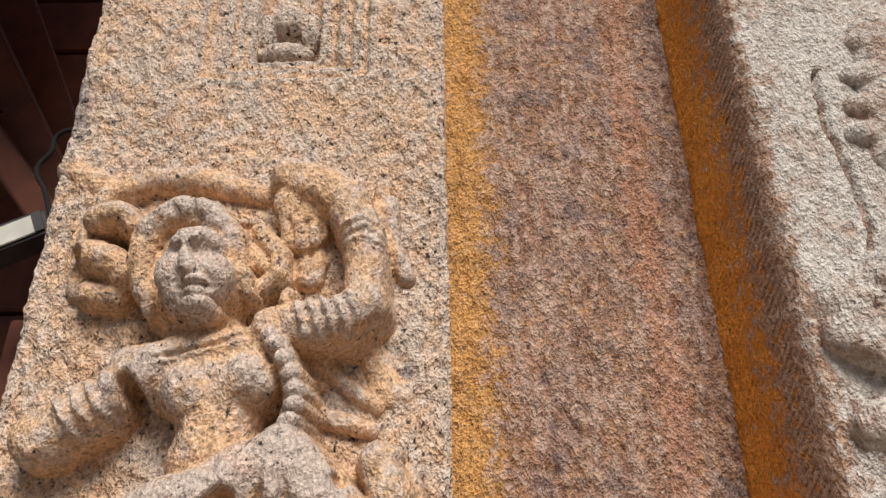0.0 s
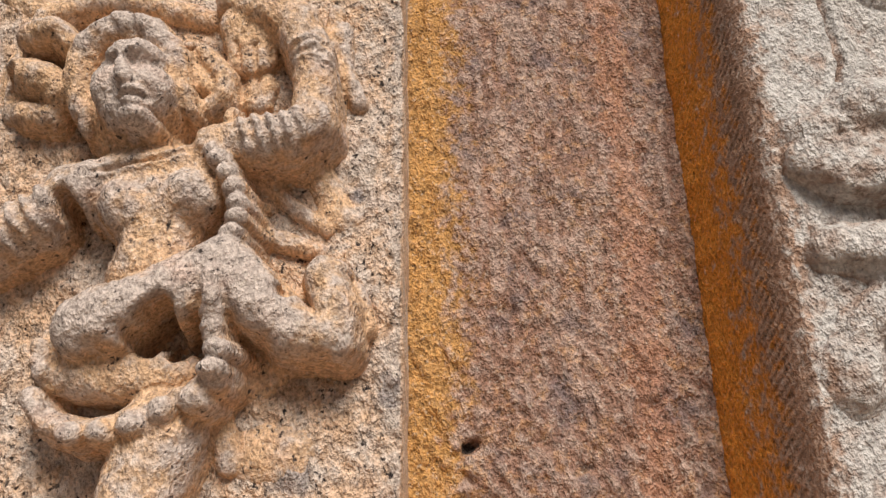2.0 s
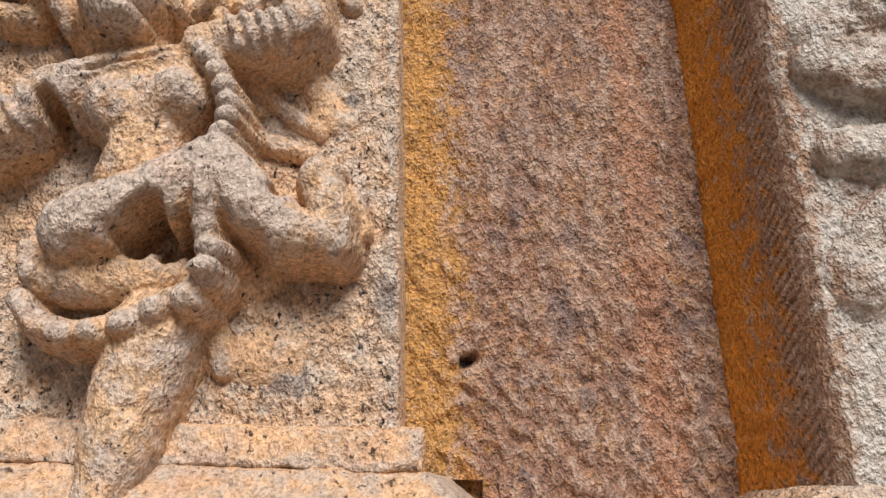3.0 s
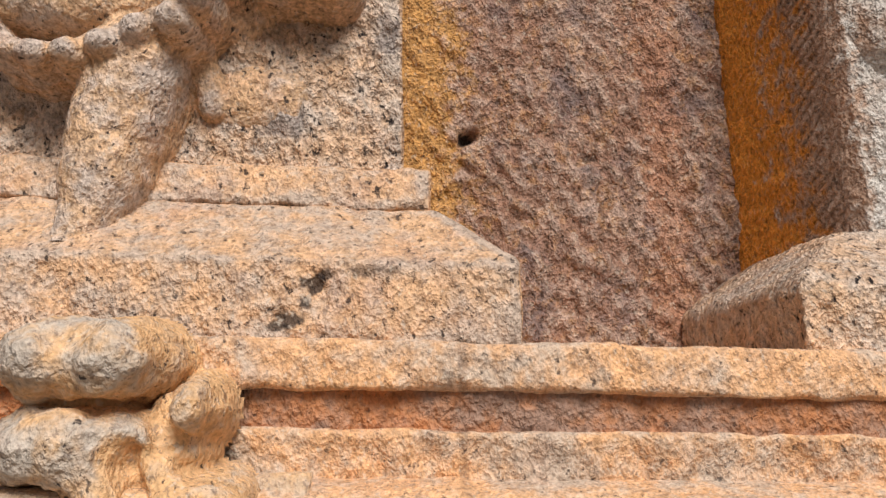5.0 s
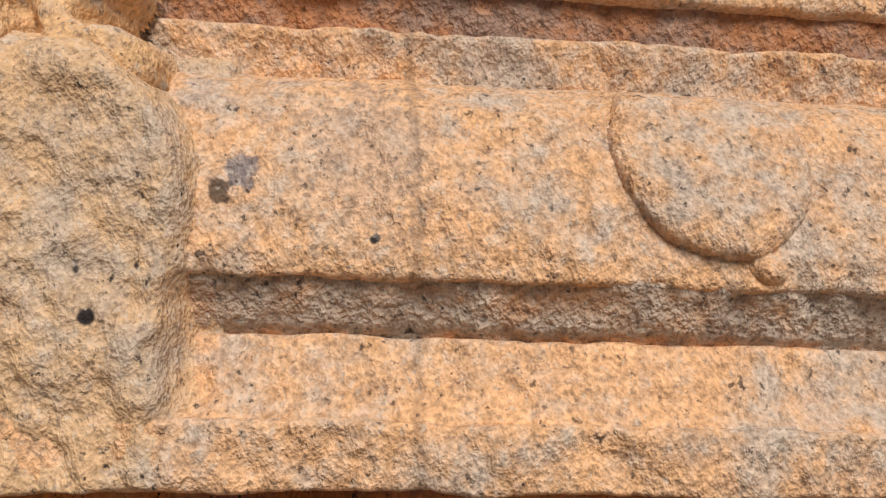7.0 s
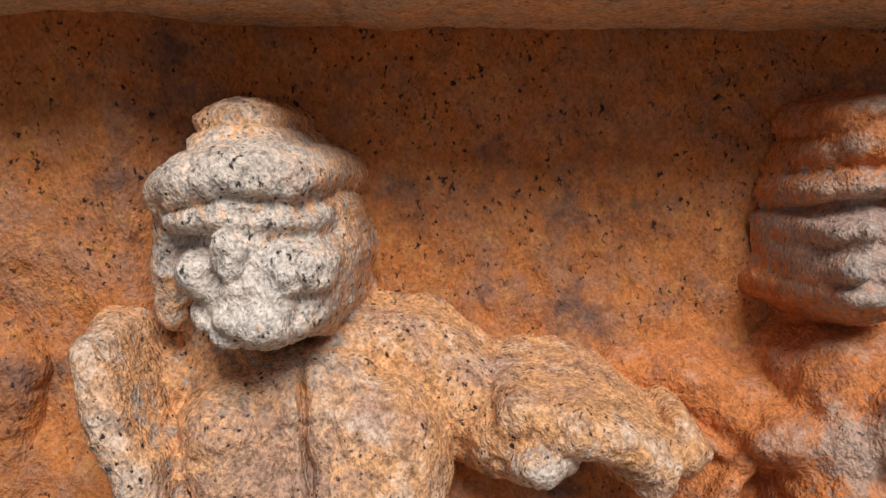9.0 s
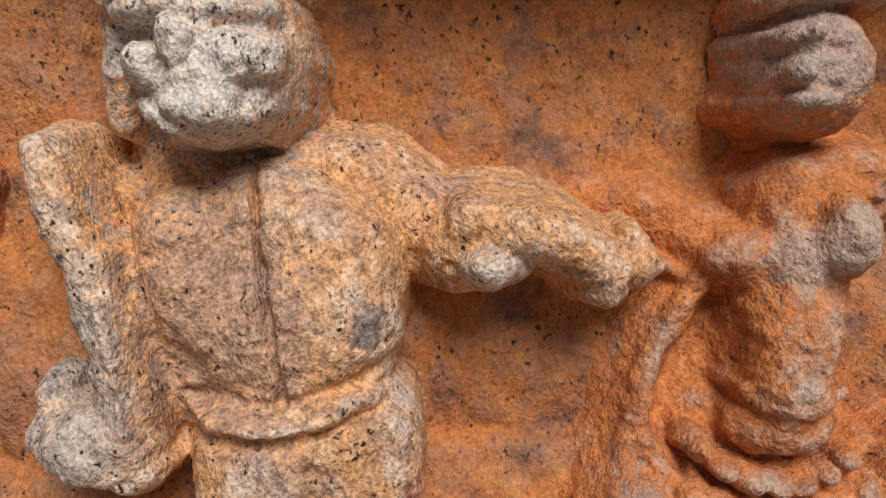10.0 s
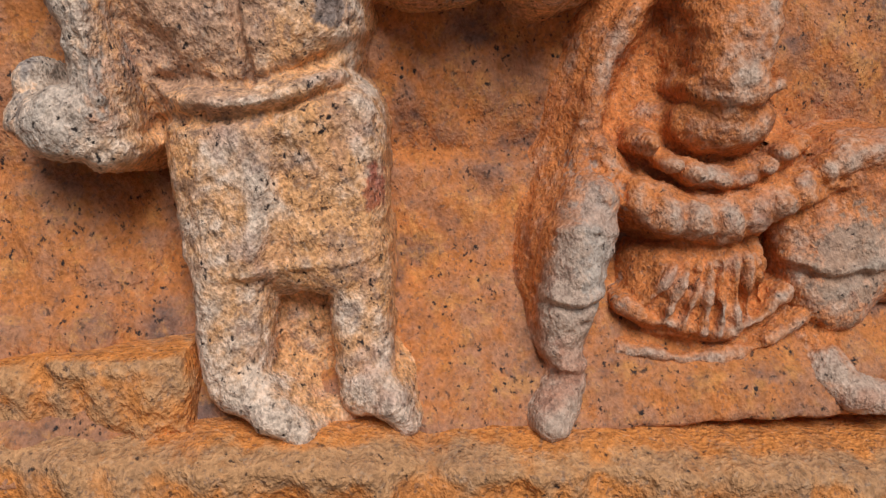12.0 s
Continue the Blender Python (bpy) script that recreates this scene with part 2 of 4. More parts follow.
def plain(name, colour, roughness=0.6, metal=0.0, scale=30.0, vary=0.35):
    m = bpy.data.materials.new(name)
    m.use_nodes = True
    N, L = m.node_tree.nodes, m.node_tree.links
    bsdf = N["Principled BSDF"]
    n = N.new("ShaderNodeTexNoise")
    n.inputs["Scale"].default_value, n.inputs["Detail"].default_value = scale, 5
    L.new(N.new("ShaderNodeTexCoord").outputs["Object"], n.inputs["Vector"])
    r = N.new("ShaderNodeValToRGB")
    r.color_ramp.elements[0].position, r.color_ramp.elements[1].position = 0.3, 0.7
    r.color_ramp.elements[0].color = (*[c * (1 - vary) for c in colour], 1)
    r.color_ramp.elements[1].color = (*[min(1, c * (1 + vary)) for c in colour], 1)
    L.new(n.outputs["Fac"], r.inputs[0])
    L.new(r.outputs[0], bsdf.inputs["Base Color"])
    b = N.new("ShaderNodeBump")
    b.inputs["Strength"].default_value, b.inputs["Distance"].default_value = 0.3, 0.002
    L.new(n.outputs["Fac"], b.inputs["Height"])
    L.new(b.outputs[0], bsdf.inputs["Normal"])
    bsdf.inputs["Roughness"].default_value, bsdf.inputs["Metallic"].default_value = roughness, metal
    return m


GREY, BARE = (0.59, 0.49, 0.435), (0.60, 0.565, 0.54)
# The near-black serves dark marks and the painted shade inside dug holes.
PINK, MARK_AND_PIT_SHADE, SLATE = (0.54, 0.31, 0.22), (0.035, 0.028, 0.028), (0.20, 0.19, 0.21)
mat_pillar = stone("sandy_granite", (0.70, 0.47, 0.315), (0.61, 0.51, 0.445), (0.56, 0.36, 0.26), bias=0.0, blotchy=0.25, contrast=1.6, specks=1.0, bump=0.9, pit_flecks=0.03,
                   spots=((-0.387, 2.262, 0.016, 0.045, SLATE, 0.6), (-0.036, 1.968, 0.008, 0.008, SLATE, 0.7), (-0.009, 1.797, 0.010, 0.018, SLATE, 0.6), (-0.078, 1.734, 0.018, 0.016, SLATE, 0.6)))
mat_dancer = stone("carved_granite", (0.64, 0.42, 0.26), (0.52, 0.435, 0.39), PINK, bias=0.0, blotchy=0.3, wear_gain=0.6, contrast=1.6, specks=0.95, bump=0.6, pit_flecks=0.02)
mat_right = stone("pale_granite", (0.44, 0.32, 0.26), BARE, GREY, bias=0.25, contrast=1.3, bump=0.9, pale=0.15,
                  bands=((0.312, 0.024, (0.42, 0.26, 0.18), 0.9), (0.297, 0.0155, (0.80, 0.32, 0.05), 0.97)))
mat_recess = stone("pecked_granite", (0.32, 0.185, 0.135), (0.455, 0.325, 0.27), (0.19, 0.145, 0.15), bias=0.0, blotchy=0.8, contrast=1.9, bump=1.0, mottle=((0.55, 0.29, 0.11), 0.45),
                   bands=((0.016, 0.042, (0.60, 0.32, 0.10), 0.85), (0.235, 0.02, (0.46, 0.22, 0.13), 0.5)),
                   # Shade painted into the two holes of recess_face.
                   spots=((0.059, 1.771, 0.008, 0.006, MARK_AND_PIT_SHADE, 0.95), (0.169, 1.752, 0.010, 0.004, MARK_AND_PIT_SHADE, 0.6)))
mat_plinth = stone("dusted_granite", (0.73, 0.46, 0.28), (0.54, 0.43, 0.36), PINK, bias=-0.12, contrast=1.3, specks=0.9, pit_flecks=0.02,
                   # The first two spots paint shade into the pits of plinth_front.
                   spots=((-0.051, 1.610, 0.008, 0.008, MARK_AND_PIT_SHADE, 0.9), (-0.067, 1.591, 0.009, 0.005, MARK_AND_PIT_SHADE, 0.9), (-0.02, 1.618, 0.016, 0.004, MARK_AND_PIT_SHADE, 0.6), (-0.056, 1.600, 0.004, 0.005, MARK_AND_PIT_SHADE, 0.9), (-0.045, 1.616, 0.004, 0.004, MARK_AND_PIT_SHADE, 0.8), (-0.073, 1.586, 0.006, 0.003, MARK_AND_PIT_SHADE, 0.8)))
mat_course = stone("ochre_granite", grain=1.25, ochre=(0.77, 0.45, 0.245), grey=(0.55, 0.44, 0.36), blotch=(0.62, 0.36, 0.23), bias=-0.08, specks=0.8, pit_flecks=0.015, contrast=1.4, bump=0.55, wear_gain=-0.1,
                   bands=((0.030, 0.0028, MARK_AND_PIT_SHADE, 0.28),),
                   spots=((-0.041, 1.452, 0.007, 0.008, SLATE, 0.85), (-0.048, 1.443, 0.004, 0.006, MARK_AND_PIT_SHADE, 0.8), (0.013, 1.422, 0.002, 0.002, MARK_AND_PIT_SHADE, 1.0), (0.01, 1.46, 0.03, 0.035, (0.40, 0.34, 0.31), 0.4)))
# Rust colour of the groove, with the ledge's shade mixed into it.
mat_groove = stone("shaded_rusty_granite", pale=0.15, ochre=(0.50, 0.22, 0.10), grey=(0.34, 0.22, 0.17), blotch=(0.14, 0.09, 0.08), bias=-0.05)
# The courses' granite again, darkened for the shade on the neck's underside.
mat_neck = stone("shaded_granite", (0.66, 0.38, 0.22), (0.50, 0.40, 0.33), (0.30, 0.23, 0.20), bias=0.15, blotchy=0.5, contrast=1.4, specks=0.9)
mat_corbel = stone("yellow_granite", (0.70, 0.46, 0.27), (0.54, 0.43, 0.34), (0.50, 0.36, 0.26), bias=-0.05, specks=0.95, contrast=1.0, bump=0.5, grain=1.25, wear_gain=0.15,
                   spots=((-0.097, 1.411, 0.002, 0.004, MARK_AND_PIT_SHADE, 1.0), (-0.093, 1.394, 0.003, 0.003, MARK_AND_PIT_SHADE, 1.0)))
mat_beast = stone("worn_granite", (0.72, 0.45, 0.24), (0.50, 0.44, 0.39), (0.50, 0.36, 0.26), bias=-0.05, specks=0.95, contrast=1.0, bump=0.5,
                  spots=((-0.097, 1.411, 0.002, 0.004, MARK_AND_PIT_SHADE, 1.0), (-0.093, 1.394, 0.003, 0.003, MARK_AND_PIT_SHADE, 1.0)))
mat_frieze = stone("rust_stained_granite", pale=0.06, ochre=(0.53, 0.20, 0.066), grey=(0.41, 0.20, 0.12), blotch=(0.12, 0.09, 0.095), bias=-0.1, blotchy=0.85, grain=1.4, contrast=1.1, bump=0.45, specks=1.0, pit_flecks=0.03, mottle=((0.66, 0.33, 0.11), 0.45))
mat_guard = stone("orange_granite", pale=0.25, ochre=(0.72, 0.39, 0.19), grey=(0.68, 0.55, 0.47), blotch=(0.42, 0.24, 0.20), bias=-0.13, blotchy=0.65, wear_gain=0.42, contrast=1.9, bump=0.5, specks=1.0, grain=1.5, pit_flecks=0.03, mottle=((0.20, 0.13, 0.12), 0.6),
                  spots=((-0.012, 1.09, 0.045, 0.06, (0.42, 0.29, 0.25), 0.6), (-0.014, 1.205, 0.052, 0.045, (0.70, 0.66, 0.64), 0.85), (-0.012, 1.25, 0.045, 0.02, (0.66, 0.61, 0.58), 0.75), (-0.078, 1.07, 0.026, 0.075, (0.54, 0.49, 0.46), 0.75),
                         # The last strip paints the shaded left flank of the club arm.
                         (0.122, 1.105, 0.022, 0.014, (0.72, 0.66, 0.63), 0.75), (0.068, 0.997, 0.006, 0.012, (0.36, 0.05, 0.04), 0.6), (0.055, 1.085, 0.010, 0.010, SLATE, 0.8), (-0.095, 1.10, 0.006, 0.05, SLATE, 0.6)))
mat_maiden = stone("red_dusted_granite", pale=0.15, ochre=(0.60, 0.22, 0.075), grey=(0.50, 0.38, 0.32), blotch=(0.46, 0.16, 0.08), bias=-0.15, blotchy=0.55, wear_gain=0.6, contrast=1.3, bump=0.5, specks=0.9, grain=1.5, mottle=((0.22, 0.10, 0.08), 0.45),
                   spots=((0.272, 1.20, 0.03, 0.035, (0.42, 0.38, 0.37), 0.75), (0.27, 1.10, 0.022, 0.02, (0.50, 0.45, 0.42), 0.6), (0.185, 0.95, 0.016, 0.045, (0.46, 0.42, 0.40), 0.7), (0.33, 0.93, 0.03, 0.03, (0.36, 0.31, 0.27), 0.7)))
mat_ledge = stone("orange_ledge_granite", pale=0.15, ochre=(0.66, 0.26, 0.075), grey=(0.52, 0.29, 0.15), blotch=(0.20, 0.13, 0.10), bias=-0.15, specks=0.9, contrast=1.2, bump=0.6)
mat_wood = plain("red_brown_wood", (0.10, 0.026, 0.012), 0.55, scale=18)
mat_cable = plain("black_cable", (0.010, 0.009, 0.009), 0.9)
mat_box = plain("grey_lamp_housing", (0.05, 0.05, 0.055), 0.5)
mat_glass = plain("frosted_lamp_glass", (0.55, 0.55, 0.52), 0.35, vary=0.12)
mat_ground = plain("paving_stone", (0.19, 0.145, 0.105), 0.9, scale=3)

# ---------- the large structure ----------
bm = bmesh.new()
bmesh.ops.create_grid(bm, x_segments=8, y_segments=8, size=60)
me = bpy.data.meshes.new("ground")
bm.to_mesh(me)
bm.free()
me.materials.append(mat_ground)
tagged(new("ground", me), "dusty paved temple court in front of the wall", "ground", kind="structure")


def recess_face(x, z):
    chisel = lattice(x * 95 + 0.6 * np.sin(z * 9), z * 26, 3) + 0.6 * lattice(x * 160, z * 60, 8)
    sway = z + 0.012 * lattice(x * 14, z * 9, 6)
    u, v = x * 0.86 + sway * 0.5, sway * 0.86 - x * 0.5
    pecks = np.maximum(lattice(u * 135, v * 62, 15), -0.35) + 0.5 * lattice(u * 240, v * 130, 16)
    low = np.clip((2.1 - z) / 0.35, 0.25, 1)
    y = 0.137 - 0.0030 * chisel * (1.2 - low) - 0.0046 * pecks * low - 0.003 * rough(x, z, 41, 0.06, 2)
    y = y + 0.022 * np.exp(-(((x - 0.060) / 0.009) ** 2 + ((z - 1.772 - 0.4 * (x - 0.062)) / 0.006) ** 2))
    return y + 0.005 * np.exp(-(((x - 0.169) / 0.012) ** 2 + ((z - 1.752) / 0.004) ** 2))


ob = block("wall_recess", span(-0.03, 0.33, 0.0022), span(1.55, 2.75, 0.0028), recess_face, 0.30, mat_recess, 11, grain=0.0012, slope=0, size=0.009)
tagged(ob, "purplish brown pecked granite panel with ochre streaks between two pillars", "wall panel", kind="structure")


def pillar_face(x, z):
    """The face of the carved pillar, with a sunk niche high up."""
    y = 0.004 * rough(x, z, 23, 0.09, 2) - 0.001
    for x0, x1, z0, deep in ((-0.268, -0.080, 2.300, 0.007), (-0.240, -0.098, 2.318, 0.008), (-0.228, -0.116, 2.328, 0.007), (-0.216, -0.140, 2.342, 0.032)):
        y = y + deep * np.clip(np.minimum.reduce([x - x0, x1 - x, z - z0]) / 0.004, 0, 1)
    return y


ob = block("pillar", span(-0.392, 0.002, 0.0022), span(1.672, 2.75, 0.0026), pillar_face, 0.33, mat_pillar, 12, slope=0, grain=0.0026, size=0.0105)
tagged(ob, "square weathered granite pillar with a sunk niche, standing on a stepped plinth", "pillar")


def right_face(x, z):
    edge = 0.327 + 0.004 * rough(x, z, 61, 0.05, 2)
    y = np.interp(x, [0.297, 0.312, 0.3225, 0.329, 0.34], [0.136, 0.045, 0.012, 0.0015, 0.0])
    comb = 0.0036 * np.sin((z * 1.0 + y * 0.9) * 620 + 2 * lattice(z * 20, y * 20, 2)) * np.clip(y / 0.03, 0, 1)
    line = np.interp(z, [2.08, 2.117, 2.17, 2.241, 2.301], [0.407, 0.412, 0.406, 0.397, 0.403])
    crack = 0.013 * np.exp(-(((x - line - 0.002 * lattice(z * 60, z * 0, 5)) / 0.0030) ** 2)) * ((z > 2.080) & (z < 2.301))
    return y + comb + crack + 0.003 * rough(x, z, 31, 0.08, 2) * (x > 0.33) + 0.3 * (edge - 0.327) * (x > 0.325)


xs = np.r_[np.linspace(0.297, 0.330, 44), span(0.3325, 0.80, 0.0027)]
ob = block("pillar", xs, span(1.64, 2.75, 0.0028), right_face, 0.33, mat_right, 13, slope=0, grain=0.0016, round_off=0.0008)
tagged(ob, "pale grey granite pillar with an orange stained chamfered reveal", "pillar")

# stepped plinths under the pillars, as settled stones
plinth = tagged(new("plinth"), "stepped granite plinth dusted with ochre under the carved pillar", "plinth")


def slope_face(x, z):
    """An upright face with a weathered slope above it."""
    return curve_of(z, (1.57, -0.068), (1.622, -0.067), (1.628, -0.060), (1.664, -0.020), (1.67, -0.016)) + 0.002 * rough(x, z, 71, 0.04, 2)


def plinth_front(x, z):
    side = np.clip((x - (0.068 - 1.15 * np.maximum(z - 1.625, 0))) / 0.004, 0, 30)
    pits = 0.006 * np.exp(-(((x + 0.05) / 0.007) ** 2 + ((z - 1.607) / 0.008) ** 2)) + 0.005 * np.exp(-(((x + 0.068 - 0.4 * (z - 1.59)) / 0.009) ** 2 + ((z - 1.589) / 0.005) ** 2))
    return slope_face(x, z) + 0.004 * side * side * (side > 0) + pits


block("base_block", span(-0.42, 0.069, 0.0022), span(1.5745, 1.668, 0.0016), plinth_front, 0.12, mat_plinth, 14, plinth)
block("step", span(-0.41, 0.019, 0.0022), span(1.667, 1.698, 0.0016), lambda x, z: -0.016 + 0.25 * (z - 1.668) + 0.002 * rough(x, z, 72, 0.03, 2), 0.12, mat_plinth, 15, plinth)

plinth = tagged(new("plinth"), "stepped pale granite plinth under the plain pillar", "plinth")


def hipped_block(name, x0, x1, y0, y1, low, eave, top, run, mat, seed, parent):
    """A low block whose top slopes up from its front and its free side, with pecked faces and worn arrises."""
    xs, ys = span(x0, x1, 0.0026), span(y0, y1, 0.0026)
    x, y = np.meshgrid(xs, ys)
    d = np.minimum(x - x0, y - y0)
    z = eave + (top - eave) * np.clip(d / run, 0, 1) - 0.012 * np.clip(x - x0, 0, 9) - 0.006 * np.clip(1 - d / 0.006, 0, 1) ** 2
    z = z + 0.0013 * rough(x, y, seed, 0.010) + 0.002 * rough(x, y, seed + 1, 0.04, 2)
    rows = [np.stack([x, y, z], -1)]
    verts = rows[0].reshape(-1, 3)
    i = np.arange(x.size).reshape(x.shape)
    ring = np.r_[i[-1:0:-1, 0], i[0, :]]
    faces, last = [grid_faces(*x.shape)], ring
    for step in span(0, 1, 0.045)[1:]:
        below = verts[ring].copy()
        below[:, 2] = below[:, 2] * (1 - step) + (low - 0.045 * below[:, 0]) * step
        peck = 0.0013 * rough(below[:, 0] + below[:, 1], below[:, 2], seed + 2, 0.010) + 0.002 * rough(below[:, 0] + below[:, 1], below[:, 2], seed + 3, 0.035, 2)
        below[:, 0] = below[:, 0] - peck * (below[:, 1] > y0 + 0.001)
        below[:, 1] = below[:, 1] - peck * (below[:, 1] <= y0 + 0.001)
        at = len(verts) + np.arange(len(ring))
        verts = np.r_[verts, below]
        faces.append(np.stack([last[:-1], at[:-1], at[1:], last[1:]], -1))
        last = at
    return held(new(name, mesh_of(name, verts, np.concatenate(faces), np.zeros(x.size), mat)), parent)


hipped_block("base_block", 0.238, 0.80, -0.062, 0.150, 1.574, 1.609, 1.652, 0.062, mat_pillar, 16, plinth)

# the base mouldings below, course by course
base = tagged(new("base_moulding"), "long ochre dusted granite base moulding with a rounded roll course", "moulding")
XS = span(-0.42, 0.55, 0.0022)
wave = lambda x, z, s, a=0.0018: a * rough(x, z, s, 0.05, 2)
block("ledge", XS, span(1.548, 1.5755, 0.0016), lambda x, z: -0.088 + wave(x, z, 81), 0.14, mat_course, 21, base)
block("groove", XS, span(1.524, 1.552, 0.0016), lambda x, z: -0.0775 - 0.1 * (z - 1.528) + wave(x, z, 82), 0.0, mat_groove, 22, base, round_off=0.001)
block("fillet", XS, span(1.497, 1.5285, 0.0016), lambda x, z: curve_of(z, (1.497, -0.079), (1.512, -0.081), (1.5285, -0.086)) + wave(x, z, 83, 0.003), 0.0, mat_course, 23, base)


def roll_face(x, z):
    return curve_of(z, (1.407, -0.1445), (1.42, -0.1445), (1.44, -0.140), (1.46, -0.132), (1.48, -0.1215), (1.491, -0.111), (1.499, -0.097), (1.504, -0.080)) + wave(x, z, 84)


roll = block("roll", XS, span(1.407, 1.504, 0.0018), roll_face, 0.0, mat_course, 24, base, round_off=0.003)
block("neck", XS, span(1.379, 1.411, 0.0016), lambda x, z: curve_of(z, (1.379, -0.1245), (1.383, -0.126), (1.388, -0.132), (1.400, -0.1375), (1.4075, -0.1415), (1.411, -0.1415)) + wave(x, z, 85), 0.0, mat_neck, 25, base, round_off=0.001)
block("sloping_band", XS, span(1.345, 1.3835, 0.0016), lambda x, z: curve_of(z, (1.345, -0.148), (1.352, -0.148), (1.36, -0.140), (1.3835, -0.130)) + wave(x, z, 86), 0.0, mat_course, 26, base, round_off=0.001)
block("lip", XS, span(1.3255, 1.3525, 0.0015), lambda x, z: -0.153 + wave(x, z, 87, 0.003), 0.0, mat_course, 27, base, round_off=0.002)

corbel = tagged(new("corbel"), "projecting granite corbel with a worn carved beast head on top", "corbel")


def corbel_face(x, z):
    """The corbel's front, running by a hollow sweep into the courses at its side."""
    edge = np.interp(z, [1.32, 1.352, 1.40, 1.455, 1.475, 1.51], [-0.070, -0.070, -0.071, -0.066, -0.075, -0.100]) + 0.003 * rough(x, z, 76, 0.03, 2)
    course = np.interp(z, [1.32, 1.35, 1.362, 1.383, 1.386, 1.408, 1.412, 1.44, 1.46, 1.48, 1.50, 1.51], [-0.150, -0.147, -0.139, -0.131, -0.129, -0.136, -0.1425, -0.138, -0.130, -0.118, -0.102, -0.098])
    q = np.clip((x - edge) / 0.015, 0, 1)
    q = q * q * (3 - 2 * q)
    top = np.clip((z - 1.485) / 0.025, 0, 1)
    front = -0.1565 + 0.03 * top * top
    return front * (1 - q) + (course + 0.002) * q + 0.0032 * rough(x, z, 77, 0.04, 3) * (1 - 0.6 * q)


block("block", span(-0.42, -0.050, 0.0018), span(1.3290, 1.508, 0.0018), corbel_face, 0.0, mat_corbel, 34, corbel, slope=0.0, grain=0.0017, round_off=0.002)

# round medallion cut on the roll course
f = Field(0.09, 0.24, 1.38, 1.505, 0.0014)
bulge(f, 0.158, 1.467, 0.0450, 0.0490, 0.008, p=9, k=0.002)
bulge(f, 0.175, 1.416, 0.009, 0.007, 0.005, k=0.003)
hollow(f, (0.107, 1.488, 0.0032, -0.0035), (0.106, 1.458, 0.0032, -0.0035), (0.115, 1.434, 0.0032, -0.0035), (0.132, 1.422, 0.0032, -0.0035), (0.153, 1.418, 0.0032, -0.0035), k=0.002)
f.h[f.z > 1.4985] = -0.01
carving("medallion", f, roll_face(f.x, f.z), mat_course, 28, roll, slope=SETTLE, proud=0.008)

# the frieze under the lip


def frieze_face(x, z):
    y = np.interp(z, [0.86, 0.885, 0.905, 0.925, 0.945, 0.975, 1.0, 1.01, 1.06, 1.12, 1.16, 1.33], [-0.135, -0.122, -0.104, -0.092, -0.078, -0.070, -0.064, -0.054, -0.058, -0.048, -0.037, -0.036])
    left = np.clip((-0.02 - x) / 0.06, 0, 1)
    y = y - left * np.interp(z, [0.90, 0.93, 1.0, 1.1, 1.2], [0.02, 0.034, 0.026, 0.034, 0.042])
    return y + 0.0035 * rough(x, z, 91, 0.05, 3)


ob = block("wall_frieze", span(-0.42, 0.60, 0.0022), span(0.862, 1.335, 0.0024), frieze_face, 0.1, mat_frieze, 31, slope=SETTLE, grain=0.0010)
tagged(ob, "sunken frieze ground of rust stained granite below the moulding", "wall", kind="structure")
ob = block("wall_base", span(-0.42, 0.60, 0.003), span(0.70, 0.879, 0.0026), lambda x, z: -0.162 + 0.006 * rough(x, z, 92, 0.05, 3) + 0.004 * lattice(x * 70, z * 22, 4) + 0.02 * np.clip((z - 0.869) / 0.01, 0, 1), 0.1, mat_ledge, 32, slope=0.129, round_off=0.014, grain=0.002)
tagged(ob, "rough orange granite ledge carrying the frieze figures", "ledge", kind="structure")
ob = block("ledge_stone", span(-0.42, -0.034, 0.0022), span(0.87, 0.922, 0.0018), lambda x, z: -0.141 + 0.15 * np.clip(z - 0.905, 0, 1) + 0.004 * rough(x, z, 93, 0.04, 3), 0.0, mat_ledge, 36, slope=0.03, round_off=0.007, grain=0.0018)
tagged(ob, "low rough orange granite block at the foot of the frieze", "stone block")
for nm, x0, x1, z0, z1, yy in (("wall_core", -0.42, 0.8, 0.0, 0.72, -0.12), ("wall_back", 0.75, 4.0, 0.0, 2.75, 0.05), ("wall_side", 0.56, 4.0, 0.0, 1.6, -0.08)):
    ob = block(nm, span(x0, x1, 0.02), span(z0, z1, 0.02), lambda x, z: yy + 0.002 * rough(x, z, 95, 0.1, 2), 0.6, mat_pillar, 33, slope=0)
    tagged(ob, "plain weathered granite wall stones", "wall", kind="structure")

# ---------- carved figures ----------


